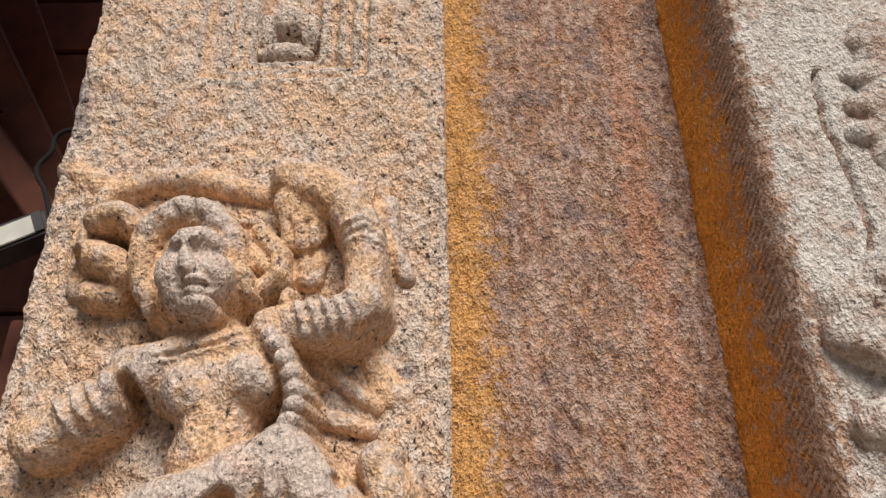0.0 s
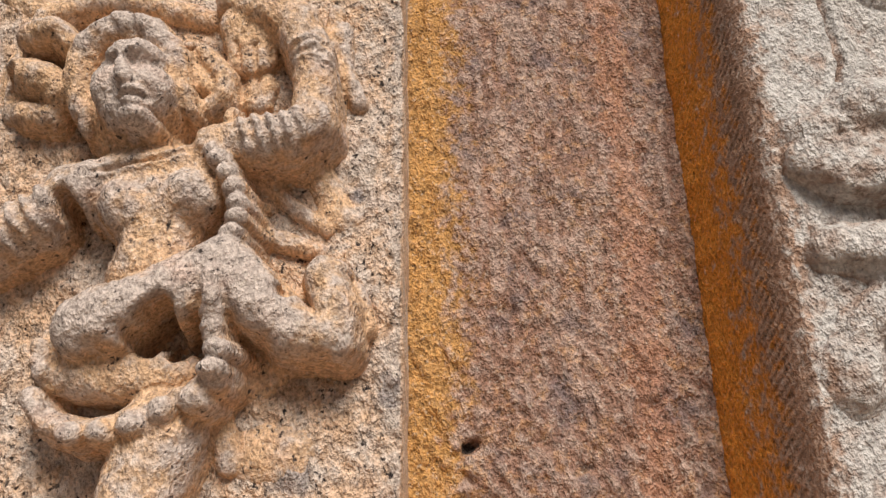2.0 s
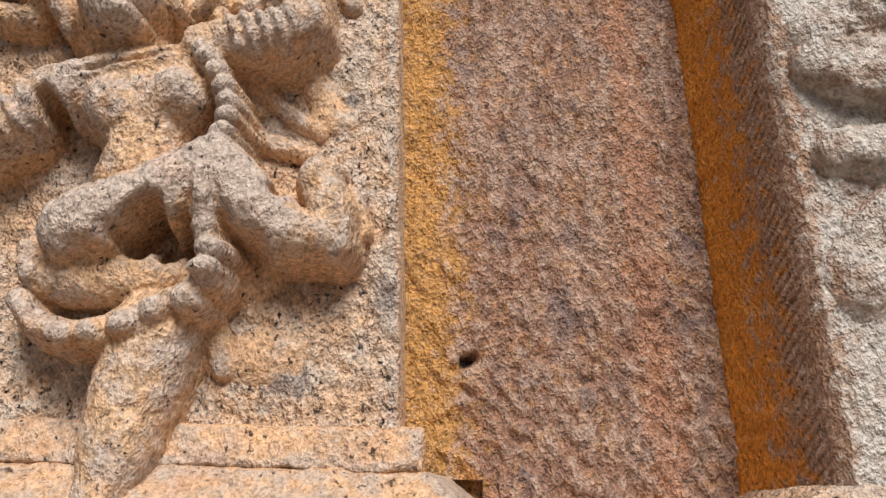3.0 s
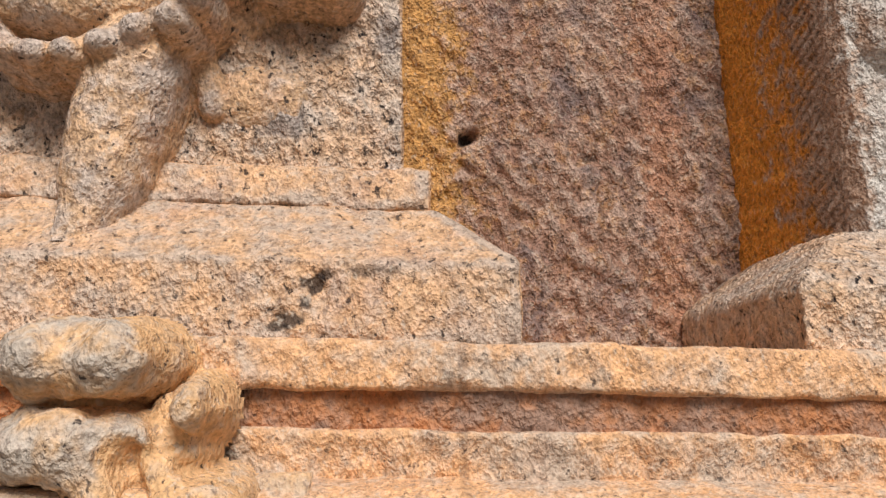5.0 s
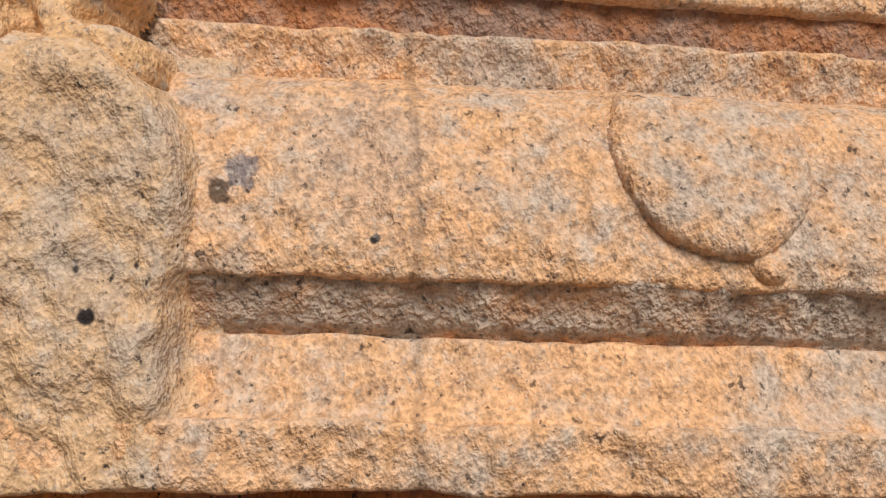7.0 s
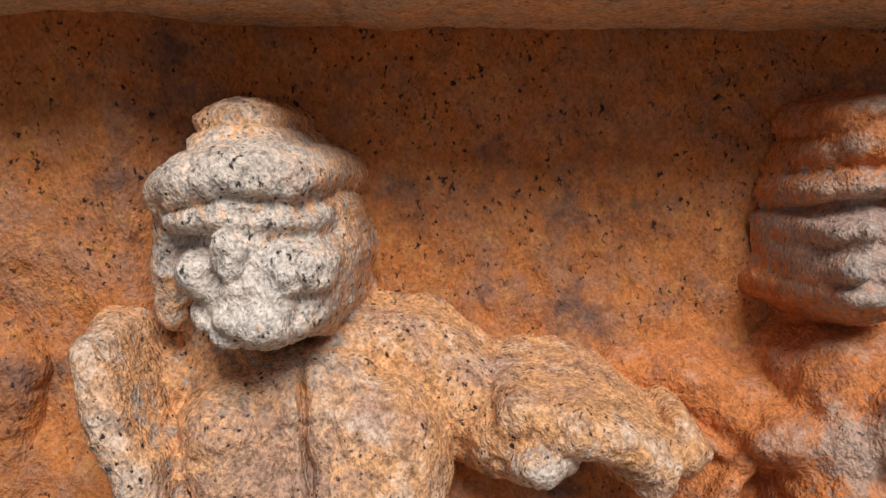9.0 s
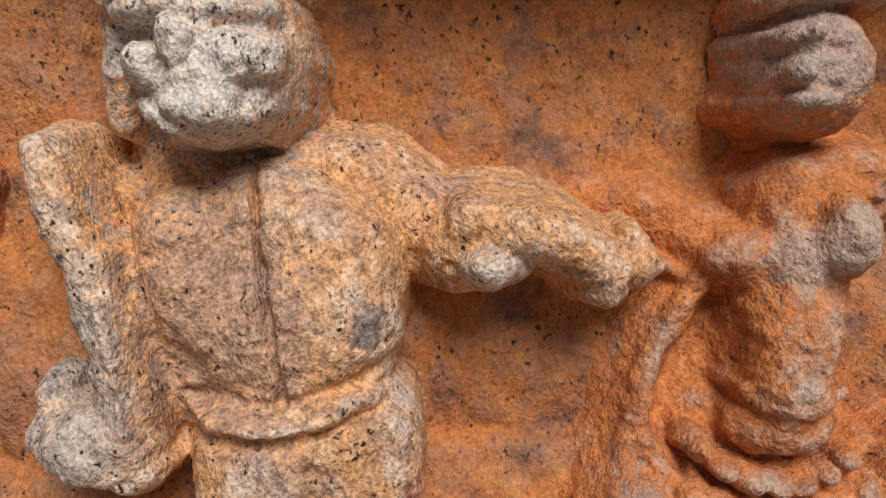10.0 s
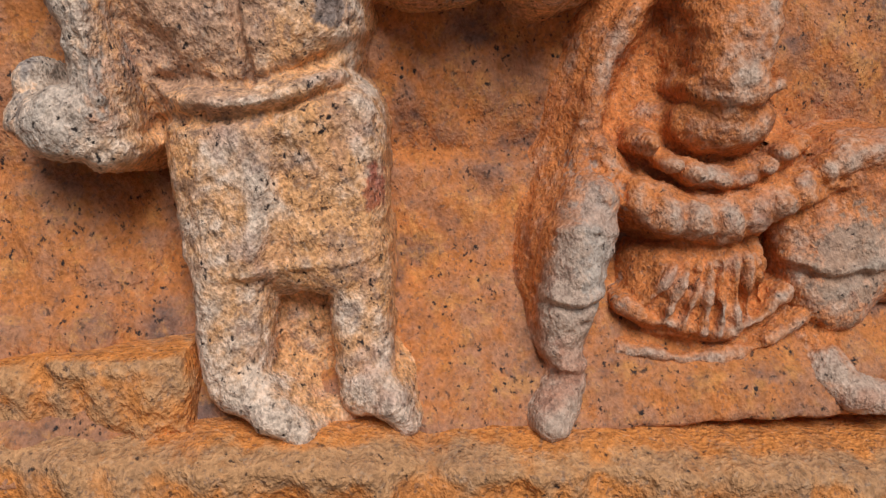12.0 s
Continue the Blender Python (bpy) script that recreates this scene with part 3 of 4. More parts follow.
def dancer(f):
    # plaited halo band behind the head
    limb(f, (-0.344, 2.049, 0.0110, 0.012), (-0.337, 2.105, 0.0136, 0.018), (-0.329, 2.147, 0.0137, 0.020), (-0.289, 2.165, 0.0136, 0.022), (-0.247, 2.166, 0.0147, 0.022), (-0.203, 2.154, 0.0136, 0.020), (-0.167, 2.144, 0.0115, 0.014), k=0.006)
    bulge(f, -0.337, 2.090, 0.0420, 0.0688, 0.012, k=0.014, s=2)
    # hair knot with curls
    limb(f, (-0.322, 2.106, 0.0133, 0.052), (-0.299, 2.107, 0.0143, 0.060), (-0.286, 2.097, 0.0123, 0.052), k=0.008)
    limb(f, (-0.329, 2.076, 0.0160, 0.044), (-0.304, 2.064, 0.0171, 0.052), (-0.289, 2.052, 0.0142, 0.046), k=0.008)
    limb(f, (-0.326, 2.039, 0.0130, 0.030), (-0.302, 2.035, 0.0133, 0.032), (-0.292, 2.048, 0.0110, 0.034), k=0.008)
    bulge(f, -0.333, 2.069, 0.0120, 0.0104, 0.012)
    hollow(f, (-0.339, 2.069, 0.0090, 0.008), (-0.344, 2.062, 0.0080, 0.008))
    # rolled hair round the face
    bulge(f, -0.234, 2.060, 0.0499, 0.0688, 0.050, k=0.008)
    limb(f, (-0.267, 2.034, 0.0124, 0.048), (-0.274, 2.064, 0.0150, 0.054), (-0.267, 2.091, 0.0152, 0.060), (-0.241, 2.107, 0.0170, 0.064), (-0.214, 2.102, 0.0162, 0.064), (-0.195, 2.079, 0.0170, 0.060), (-0.188, 2.054, 0.0124, 0.054), k=0.006)
    ridge(f, 0.0033, -0.0035, (-0.254, 2.050), (-0.254, 2.073), (-0.244, 2.090), (-0.223, 2.095), (-0.205, 2.083), (-0.195, 2.061))
    ridge(f, 0.0029, 0.0020, (-0.267, 2.070), (-0.258, 2.100), (-0.233, 2.116), (-0.204, 2.098))
    ridge(f, 0.0029, -0.0022, (-0.269, 2.078), (-0.257, 2.070))
    ridge(f, 0.0030, -0.0022, (-0.262, 2.097), (-0.251, 2.086))
    ridge(f, 0.0029, -0.0022, (-0.248, 2.113), (-0.240, 2.097))
    ridge(f, 0.0028, -0.0022, (-0.229, 2.117), (-0.225, 2.101))
    ridge(f, 0.0028, -0.0022, (-0.209, 2.110), (-0.210, 2.095))
    ridge(f, 0.0029, -0.0022, (-0.192, 2.089), (-0.198, 2.081))
    # face: brow, eyes, nose, lips and chin
    bulge(f, -0.217, 2.039, 0.0306, 0.0462, 0.080, p=2.4, k=0.005, s=6)
    bulge(f, -0.197, 2.032, 0.0153, 0.0231, 0.082, k=0.01)
    bulge(f, -0.238, 2.040, 0.0117, 0.0209, 0.076, k=0.01)
    bulge(f, -0.216, 2.065, 0.0238, 0.0143, 0.082, k=0.01)
    limb(f, (-0.222, 2.061, 0.0043, 0.082), (-0.218, 2.042, 0.0054, 0.090), (-0.215, 2.032, 0.0068, 0.093), k=0.006)
    bulge(f, -0.209, 2.022, 0.0117, 0.0058, 0.087, k=0.004)
    bulge(f, -0.208, 2.014, 0.0099, 0.0047, 0.085, k=0.004)
    bulge(f, -0.207, 2.004, 0.0135, 0.0090, 0.084, k=0.008)
    ridge(f, 0.0031, 0.0028, (-0.241, 2.059), (-0.232, 2.063), (-0.226, 2.060))
    ridge(f, 0.0033, 0.0028, (-0.217, 2.060), (-0.206, 2.065), (-0.193, 2.058))
    ridge(f, 0.0036, -0.0042, (-0.239, 2.051), (-0.227, 2.051))
    ridge(f, 0.0041, -0.0046, (-0.214, 2.052), (-0.194, 2.051))
    ridge(f, 0.0022, 0.0034, (-0.236, 2.050), (-0.230, 2.050))
    ridge(f, 0.0022, 0.0034, (-0.209, 2.051), (-0.199, 2.050))
    ridge(f, 0.0018, -0.0035, (-0.220, 2.018), (-0.199, 2.018))
    ridge(f, 0.0027, -0.0030, (-0.226, 2.028), (-0.228, 2.017))
    ridge(f, 0.0027, -0.0028, (-0.201, 2.031), (-0.194, 2.019))
    # ears with long pendants and a great ring
    limb(f, (-0.189, 2.061, 0.0065, 0.052), (-0.178, 2.040, 0.0076, 0.054), (-0.173, 2.027, 0.0062, 0.048), k=0.004)
    limb(f, (-0.191, 2.103, 0.0095, 0.032), (-0.172, 2.094, 0.0110, 0.036), (-0.154, 2.072, 0.0110, 0.036), (-0.153, 2.048, 0.0100, 0.036), (-0.169, 2.038, 0.0085, 0.034), (-0.182, 2.043, 0.0070, 0.032), k=0.005)
    limb(f, (-0.179, 2.077, 0.0070, 0.036), (-0.167, 2.059, 0.0080, 0.036), k=0.005)
    hollow(f, (-0.190, 2.106, 0.0047, 0.012), (-0.183, 2.101, 0.0047, 0.012))
    limb(f, (-0.176, 2.038, 0.0080, 0.014), (-0.157, 2.043, 0.0080, 0.014))
    limb(f, (-0.262, 2.028, 0.0067, 0.048), (-0.261, 2.014, 0.0054, 0.042), k=0.004)
    # neck and trunk
    limb(f, (-0.234, 2.018, 0.0285, 0.032), (-0.210, 1.988, 0.0382, 0.042), k=0.012)
    limb(f, (-0.269, 1.964, 0.0225, 0.046), (-0.204, 1.967, 0.0332, 0.050), (-0.156, 1.977, 0.0248, 0.048), p=2.4, k=0.014)
    bulge(f, -0.197, 1.949, 0.0562, 0.0356, 0.052, p=2.6, k=0.012)
    bulge(f, -0.216, 1.940, 0.0230, 0.0240, 0.062, k=0.014)
    bulge(f, -0.164, 1.948, 0.0261, 0.0237, 0.065, k=0.014)
    limb(f, (-0.192, 1.933, 0.0414, 0.054), (-0.192, 1.910, 0.0340, 0.052), (-0.192, 1.888, 0.0405, 0.052), p=2.4, k=0.014)
    ridge(f, 0.0041, 0.0055, (-0.247, 1.970), (-0.223, 1.974), (-0.201, 1.978), (-0.179, 1.987), (-0.167, 1.999))
    ridge(f, 0.0031, 0.0042, (-0.237, 1.963), (-0.215, 1.967), (-0.191, 1.973), (-0.172, 1.982))
    ridge(f, 0.0022, -0.0035, (-0.242, 1.966), (-0.219, 1.970), (-0.196, 1.976), (-0.175, 1.985))
    ridge(f, 0.0027, 0.0020, (-0.237, 1.979), (-0.215, 1.983), (-0.189, 1.991))
    # folded leg over the garland
    limb(f, (-0.143, 1.877, 0.0248, 0.072), (-0.176, 1.857, 0.0280, 0.076), (-0.215, 1.844, 0.0288, 0.074), p=2.3, k=0.006, s=6)
    bulge(f, -0.232, 1.839, 0.0240, 0.0272, 0.070, k=0.008, s=6)
    limb(f, (-0.168, 1.870, 0.0255, 0.068), (-0.136, 1.886, 0.0212, 0.070), k=0.01)
    bulge(f, -0.209, 1.809, 0.0680, 0.0240, 0.044, p=2.8, k=0.006)
    bulge(f, -0.260, 1.819, 0.0160, 0.0297, 0.040, k=0.008)
    # bent leg and lifted foot
    limb(f, (-0.134, 1.885, 0.0263, 0.072), (-0.105, 1.857, 0.0248, 0.070), (-0.080, 1.838, 0.0216, 0.062), p=2.3, k=0.006, s=6)
    limb(f, (-0.081, 1.836, 0.0221, 0.060), (-0.054, 1.833, 0.0192, 0.056), k=0.006, s=6)
    limb(f, (-0.057, 1.882, 0.0162, 0.050), (-0.047, 1.854, 0.0187, 0.055), (-0.044, 1.829, 0.0160, 0.052), p=2.6, k=0.006, s=5)
    limb(f, (-0.064, 1.880, 0.0102, 0.048), (-0.047, 1.886, 0.0085, 0.048), k=0.006)
    limb(f, (-0.034, 1.877, 0.0090, 0.018), (-0.026, 1.845, 0.0090, 0.018), k=0.008)
    ridge(f, 0.0030, -0.0030, (-0.036, 1.868), (-0.030, 1.843), (-0.031, 1.818))
    hollow(f, (-0.079, 1.872, 0.0090, 0.030), (-0.083, 1.866, 0.0072, 0.030))
    hollow(f, (-0.090, 1.881, 0.0045, 0.024), (-0.085, 1.876, 0.0045, 0.024))
    # deep cuts under the leg and behind the waist
    hollow(f, (-0.186, 1.827, 0.0094, -0.002), (-0.170, 1.849, 0.0045, -0.002), (-0.166, 1.823, 0.0076, -0.002))
    hollow(f, (-0.265, 1.947, 0.0062, -0.002), (-0.257, 1.927, 0.0090, -0.002), (-0.269, 1.903, 0.0067, 0.000))
    # raised arm, the fist turned down
    limb(f, (-0.149, 1.994, 0.0234, 0.056), (-0.117, 1.996, 0.0228, 0.064), (-0.090, 1.998, 0.0198, 0.066), (-0.071, 2.016, 0.0209, 0.062), p=2.3, k=0.008, s=6)
    limb(f, (-0.073, 2.019, 0.0209, 0.056), (-0.072, 2.052, 0.0190, 0.052), (-0.076, 2.087, 0.0210, 0.050), (-0.091, 2.119, 0.0231, 0.048), p=2.3, k=0.006, s=6)
    limb(f, (-0.091, 2.126, 0.0220, 0.046), (-0.118, 2.143, 0.0242, 0.044), (-0.149, 2.158, 0.0220, 0.038), p=2.6, k=0.008, s=6)
    limb(f, (-0.138, 2.130, 0.0273, 0.032), (-0.134, 2.101, 0.0230, 0.026), p=4, k=0.006, s=6)
    limb(f, (-0.126, 2.074, 0.0170, 0.016), (-0.128, 2.057, 0.0140, 0.014), p=3, k=0.006)
    ridge(f, 0.0025, -0.0040, (-0.146, 2.109), (-0.140, 2.077))
    ridge(f, 0.0025, -0.0040, (-0.130, 2.106), (-0.127, 2.075))
    ridge(f, 0.0025, -0.0040, (-0.117, 2.109), (-0.113, 2.076))
    ridge(f, 0.0035, 0.0045, (-0.096, 2.091), (-0.073, 2.097), (-0.054, 2.090))
    ridge(f, 0.0033, 0.0045, (-0.095, 2.082), (-0.072, 2.088), (-0.053, 2.080))
    ridge(f, 0.0033, 0.0045, (-0.095, 2.072), (-0.072, 2.077), (-0.053, 2.070))
    limb(f, (-0.141, 2.018, 0.0045, 0.050), (-0.140, 2.031, 0.0038, 0.040))
    ridge(f, 0.0031, 0.0062, (-0.131, 2.016), (-0.123, 1.999), (-0.117, 1.976))
    ridge(f, 0.0031, 0.0062, (-0.119, 2.016), (-0.111, 1.999), (-0.105, 1.976))
    ridge(f, 0.0031, 0.0062, (-0.107, 2.016), (-0.099, 1.998), (-0.094, 1.976))
    ridge(f, 0.0031, 0.0062, (-0.095, 2.016), (-0.087, 1.998), (-0.082, 1.975))
    ridge(f, 0.0031, 0.0062, (-0.083, 2.015), (-0.075, 1.998), (-0.070, 1.975))
    # lowered arm with bracelets
    limb(f, (-0.252, 1.961, 0.0252, 0.054), (-0.276, 1.938, 0.0238, 0.056), (-0.306, 1.921, 0.0247, 0.054), (-0.335, 1.906, 0.0261, 0.050), p=2.3, k=0.008, s=6)
    ridge(f, 0.0029, 0.0058, (-0.292, 1.966), (-0.277, 1.943), (-0.261, 1.921))
    ridge(f, 0.0029, 0.0058, (-0.302, 1.956), (-0.287, 1.933), (-0.271, 1.912))
    ridge(f, 0.0028, 0.0058, (-0.312, 1.948), (-0.298, 1.925), (-0.282, 1.905))
    ridge(f, 0.0029, 0.0058, (-0.324, 1.941), (-0.309, 1.918), (-0.293, 1.898))
    # plaited cord and sashes
    limb(f, (-0.147, 1.984, 0.0090, 0.060), (-0.134, 1.964, 0.0099, 0.060), (-0.125, 1.940, 0.0099, 0.058), (-0.126, 1.917, 0.0108, 0.058), (-0.128, 1.897, 0.0094, 0.070), k=0.004)
    bulge(f, -0.141, 1.974, 0.0094, 0.0080, 0.066, k=0.004)
    bulge(f, -0.134, 1.961, 0.0094, 0.0076, 0.066, k=0.004)
    bulge(f, -0.127, 1.949, 0.0095, 0.0076, 0.066, k=0.004)
    bulge(f, -0.123, 1.935, 0.0095, 0.0076, 0.066, k=0.004)
    bulge(f, -0.123, 1.922, 0.0095, 0.0072, 0.066, k=0.004)
    bulge(f, -0.125, 1.910, 0.0089, 0.0072, 0.066, k=0.004)
    limb(f, (-0.140, 1.999, 0.0085, 0.018), (-0.111, 1.972, 0.0090, 0.017), (-0.082, 1.948, 0.0076, 0.012), (-0.062, 1.934, 0.0066, 0.008), k=0.006)
    limb(f, (-0.129, 1.988, 0.0070, 0.018), (-0.110, 1.953, 0.0071, 0.014), k=0.006)
    limb(f, (-0.132, 1.936, 0.0085, 0.018), (-0.094, 1.922, 0.0095, 0.014), (-0.066, 1.914, 0.0076, 0.008), k=0.006)
    limb(f, (-0.054, 2.136, 0.0095, 0.014), (-0.052, 2.092, 0.0095, 0.014), (-0.037, 2.058, 0.0084, 0.010), k=0.006)
    limb(f, (-0.074, 1.991, 0.0171, 0.010), (-0.054, 1.954, 0.0162, 0.008), k=0.008)
    bulge(f, -0.053, 1.944, 0.0285, 0.0150, 0.008, k=0.008)
    limb(f, (-0.061, 2.157, 0.0084, 0.012), (-0.064, 2.116, 0.0084, 0.016), k=0.006)
    limb(f, (-0.335, 2.159, 0.0165, 0.012), (-0.379, 2.188, 0.0165, 0.010), k=0.01)
    # long garland of beads
    limb(f, (-0.265, 1.826, 0.0080, 0.046), (-0.260, 1.809, 0.0094, 0.046), k=0.005)
    limb(f, (-0.136, 1.873, 0.0064, 0.078), (-0.132, 1.850, 0.0068, 0.078), (-0.131, 1.831, 0.0076, 0.070), (-0.129, 1.818, 0.0096, 0.064), k=0.004)
    bulge(f, -0.135, 1.847, 0.0085, 0.0068, 0.071, k=0.004)
    bulge(f, -0.132, 1.834, 0.0080, 0.0064, 0.071, k=0.004)
    bulge(f, -0.127, 1.818, 0.0112, 0.0090, 0.071, k=0.004)
    bulge(f, -0.130, 1.804, 0.0108, 0.0086, 0.071, k=0.004)
    limb(f, (-0.267, 1.789, 0.0090, 0.046), (-0.251, 1.770, 0.0094, 0.046), (-0.225, 1.763, 0.0104, 0.050), (-0.198, 1.767, 0.0108, 0.050), (-0.178, 1.777, 0.0108, 0.050), (-0.160, 1.783, 0.0112, 0.052), (-0.145, 1.787, 0.0120, 0.056), (-0.133, 1.799, 0.0105, 0.058), (-0.129, 1.815, 0.0090, 0.060), k=0.005, s=6)
    bulge(f, -0.228, 1.761, 0.0108, 0.0091, 0.060, k=0.004)
    bulge(f, -0.207, 1.762, 0.0112, 0.0101, 0.060, k=0.004)
    bulge(f, -0.186, 1.767, 0.0116, 0.0104, 0.060, k=0.004)
    bulge(f, -0.166, 1.777, 0.0112, 0.0108, 0.060, k=0.004)
    bulge(f, -0.143, 1.785, 0.0140, 0.0126, 0.060, k=0.004)
    bulge(f, -0.131, 1.798, 0.0124, 0.0112, 0.060, k=0.004)
    bulge(f, -0.129, 1.815, 0.0096, 0.0092, 0.060, k=0.004)
    # standing leg and foot
    limb(f, (-0.173, 1.767, 0.0328, 0.050), (-0.183, 1.724, 0.0320, 0.050), (-0.191, 1.684, 0.0263, 0.050), p=2.4, k=0.008, s=5)
    limb(f, (-0.186, 1.692, 0.0266, 0.050), (-0.194, 1.661, 0.0217, 0.050), (-0.202, 1.639, 0.0130, 0.052), p=2.4, k=0.008, s=5)
    limb(f, (-0.201, 1.633, 0.0126, 0.060), (-0.179, 1.617, 0.0117, 0.076), (-0.164, 1.608, 0.0091, 0.079), (-0.156, 1.605, 0.0059, 0.076), k=0.006, s=5)
    ridge(f, 0.0016, -0.0030, (-0.179, 1.616), (-0.181, 1.603))
    ridge(f, 0.0016, -0.0030, (-0.174, 1.614), (-0.175, 1.602))
    bulge(f, -0.191, 1.634, 0.0111, 0.0084, 0.048, k=0.008)
    bulge(f, -0.096, 1.753, 0.0553, 0.0360, 0.010, k=0.014, s=2)
    bulge(f, -0.116, 1.812, 0.0340, 0.0270, 0.016, k=0.014, s=2)
    limb(f, (-0.133, 1.778, 0.0085, 0.012), (-0.128, 1.745, 0.0102, 0.010), k=0.008)
    weather(f, -0.217, 2.039, 0.054, 0.0005, 0.012)
    weather(f, -0.199, 1.930, 0.189, 0.0012, 0.02)


def guard(f):
    # topknot and turban
    bulge(f, -0.018, 1.273, 0.0200, 0.0104, 0.070, k=0.006, s=12)
    bulge(f, -0.016, 1.261, 0.0225, 0.0110, 0.080, k=0.006, s=12)
    bulge(f, -0.013, 1.246, 0.0387, 0.0171, 0.098, p=2.4, k=0.006, s=14)
    limb(f, (-0.046, 1.242, 0.0115, 0.084), (-0.014, 1.247, 0.0139, 0.097), (0.012, 1.243, 0.0108, 0.088), k=0.018)
    # hair at the temples
    limb(f, (0.022, 1.230, 0.0085, 0.066), (0.027, 1.210, 0.0085, 0.066), (0.022, 1.189, 0.0080, 0.060), (0.014, 1.176, 0.0065, 0.056), k=0.006, s=12)
    limb(f, (-0.049, 1.230, 0.0100, 0.070), (-0.052, 1.207, 0.0110, 0.068), (-0.054, 1.186, 0.0110, 0.060), k=0.016, s=6)
    # worn face with brows, nose and bearded chin
    bulge(f, -0.007, 1.205, 0.0364, 0.0338, 0.098, p=2.3, k=0.006, s=14)
    bulge(f, -0.008, 1.190, 0.0304, 0.0193, 0.102, p=2.2, k=0.016)
    limb(f, (-0.039, 1.231, 0.0094, 0.090), (-0.014, 1.231, 0.0103, 0.098), (0.013, 1.227, 0.0105, 0.092), k=0.014)
    ridge(f, 0.0036, 0.0030, (-0.034, 1.229), (-0.014, 1.230), (0.012, 1.225))
    bulge(f, -0.017, 1.214, 0.0068, 0.0112, 0.104, k=0.014)
    bulge(f, 0.011, 1.208, 0.0165, 0.0126, 0.102, k=0.018)
    bulge(f, -0.034, 1.207, 0.0099, 0.0117, 0.099, k=0.018)
    bulge(f, -0.010, 1.185, 0.0180, 0.0112, 0.106, k=0.02)
    ridge(f, 0.0054, -0.0046, (-0.034, 1.219), (-0.026, 1.218))
    ridge(f, 0.0063, -0.0052, (0.001, 1.221), (0.012, 1.220))
    ridge(f, 0.0027, -0.0022, (-0.027, 1.194), (-0.016, 1.194), (0.002, 1.192))
    ridge(f, 0.0027, -0.0050, (-0.037, 1.200), (-0.027, 1.186), (-0.012, 1.175))
    ridge(f, 0.0027, -0.0050, (0.011, 1.213), (0.013, 1.199), (0.007, 1.185))
    ridge(f, 0.0018, -0.0040, (-0.045, 1.233), (-0.014, 1.239), (0.022, 1.232))
    # neck, shoulders and trunk
    limb(f, (-0.039, 1.165, 0.0275, 0.046), (-0.038, 1.152, 0.0357, 0.052), k=0.01, s=2.5)
    limb(f, (0.023, 1.155, 0.0220, 0.044), (0.059, 1.152, 0.0220, 0.040), (0.077, 1.133, 0.0248, 0.050), k=0.02, s=2)
    limb(f, (-0.094, 1.163, 0.0150, 0.050), (-0.066, 1.148, 0.0192, 0.052), k=0.012, s=2.5)
    bulge(f, 0.006, 1.085, 0.0655, 0.0798, 0.078, p=4, k=0.01, s=8)
    bulge(f, -0.028, 1.110, 0.0313, 0.0413, 0.090, p=2.3, k=0.014)
    bulge(f, 0.037, 1.104, 0.0375, 0.0475, 0.086, p=2.8, k=0.016)
    bulge(f, -0.030, 1.135, 0.0238, 0.0175, 0.086, k=0.012)
    bulge(f, 0.020, 1.080, 0.0515, 0.0357, 0.092, p=3.4, k=0.016, s=10)
    # arm held down with a club
    limb(f, (-0.085, 1.172, 0.0100, 0.088), (-0.077, 1.147, 0.0108, 0.098), (-0.067, 1.118, 0.0108, 0.100), (-0.059, 1.080, 0.0135, 0.100), k=0.006, s=6)
    limb(f, (-0.063, 1.121, 0.0113, 0.100), (-0.059, 1.086, 0.0135, 0.100), (-0.056, 1.060, 0.0145, 0.102), (-0.058, 1.037, 0.0150, 0.102), k=0.006, s=6)
    bulge(f, -0.072, 1.038, 0.0280, 0.0185, 0.104, p=2.3, k=0.012, s=6)
    bulge(f, -0.057, 1.025, 0.0165, 0.0104, 0.100, k=0.01)
    limb(f, (-0.094, 1.062, 0.0090, 0.080), (-0.095, 1.042, 0.0130, 0.090), k=0.01)
    ridge(f, 0.0030, -0.0060, (-0.079, 1.119), (-0.080, 1.093), (-0.083, 1.067))
    ridge(f, 0.0025, 0.0040, (-0.059, 1.106), (-0.054, 1.073), (-0.053, 1.049))
    # stretched arm and hand
    limb(f, (0.079, 1.122, 0.0289, 0.052), (0.102, 1.115, 0.0250, 0.072), (0.119, 1.116, 0.0210, 0.084), k=0.014, s=4)
    limb(f, (0.107, 1.127, 0.0140, 0.078), (0.131, 1.124, 0.0130, 0.090), (0.151, 1.116, 0.0125, 0.088), (0.170, 1.102, 0.0148, 0.080), (0.186, 1.101, 0.0127, 0.066), p=2.3, k=0.008, s=5)
    bulge(f, 0.111, 1.108, 0.0140, 0.0121, 0.090, k=0.01)
    bulge(f, 0.169, 1.091, 0.0121, 0.0093, 0.076, k=0.008)
    limb(f, (0.187, 1.114, 0.0072, 0.060), (0.197, 1.100, 0.0066, 0.058), k=0.006)
    hollow(f, (0.140, 1.082, 0.0060, 0.040), (0.155, 1.081, 0.0066, 0.040), k=0.008)
    # skirt and hips
    limb(f, (-0.001, 1.031, 0.0385, 0.096), (-0.004, 0.974, 0.0308, 0.099), p=2.5, k=0.008, s=10)
    limb(f, (0.042, 1.025, 0.0358, 0.092), (0.041, 0.972, 0.0319, 0.094), p=4, k=0.01, s=12)
    limb(f, (0.022, 1.029, 0.0325, 0.096), (0.017, 0.971, 0.0302, 0.092), p=3, k=0.014)
    ridge(f, 0.0065, -0.0030, (0.025, 1.018), (0.019, 0.965))
    ridge(f, 0.0044, 0.0030, (0.016, 1.013), (0.005, 0.963))
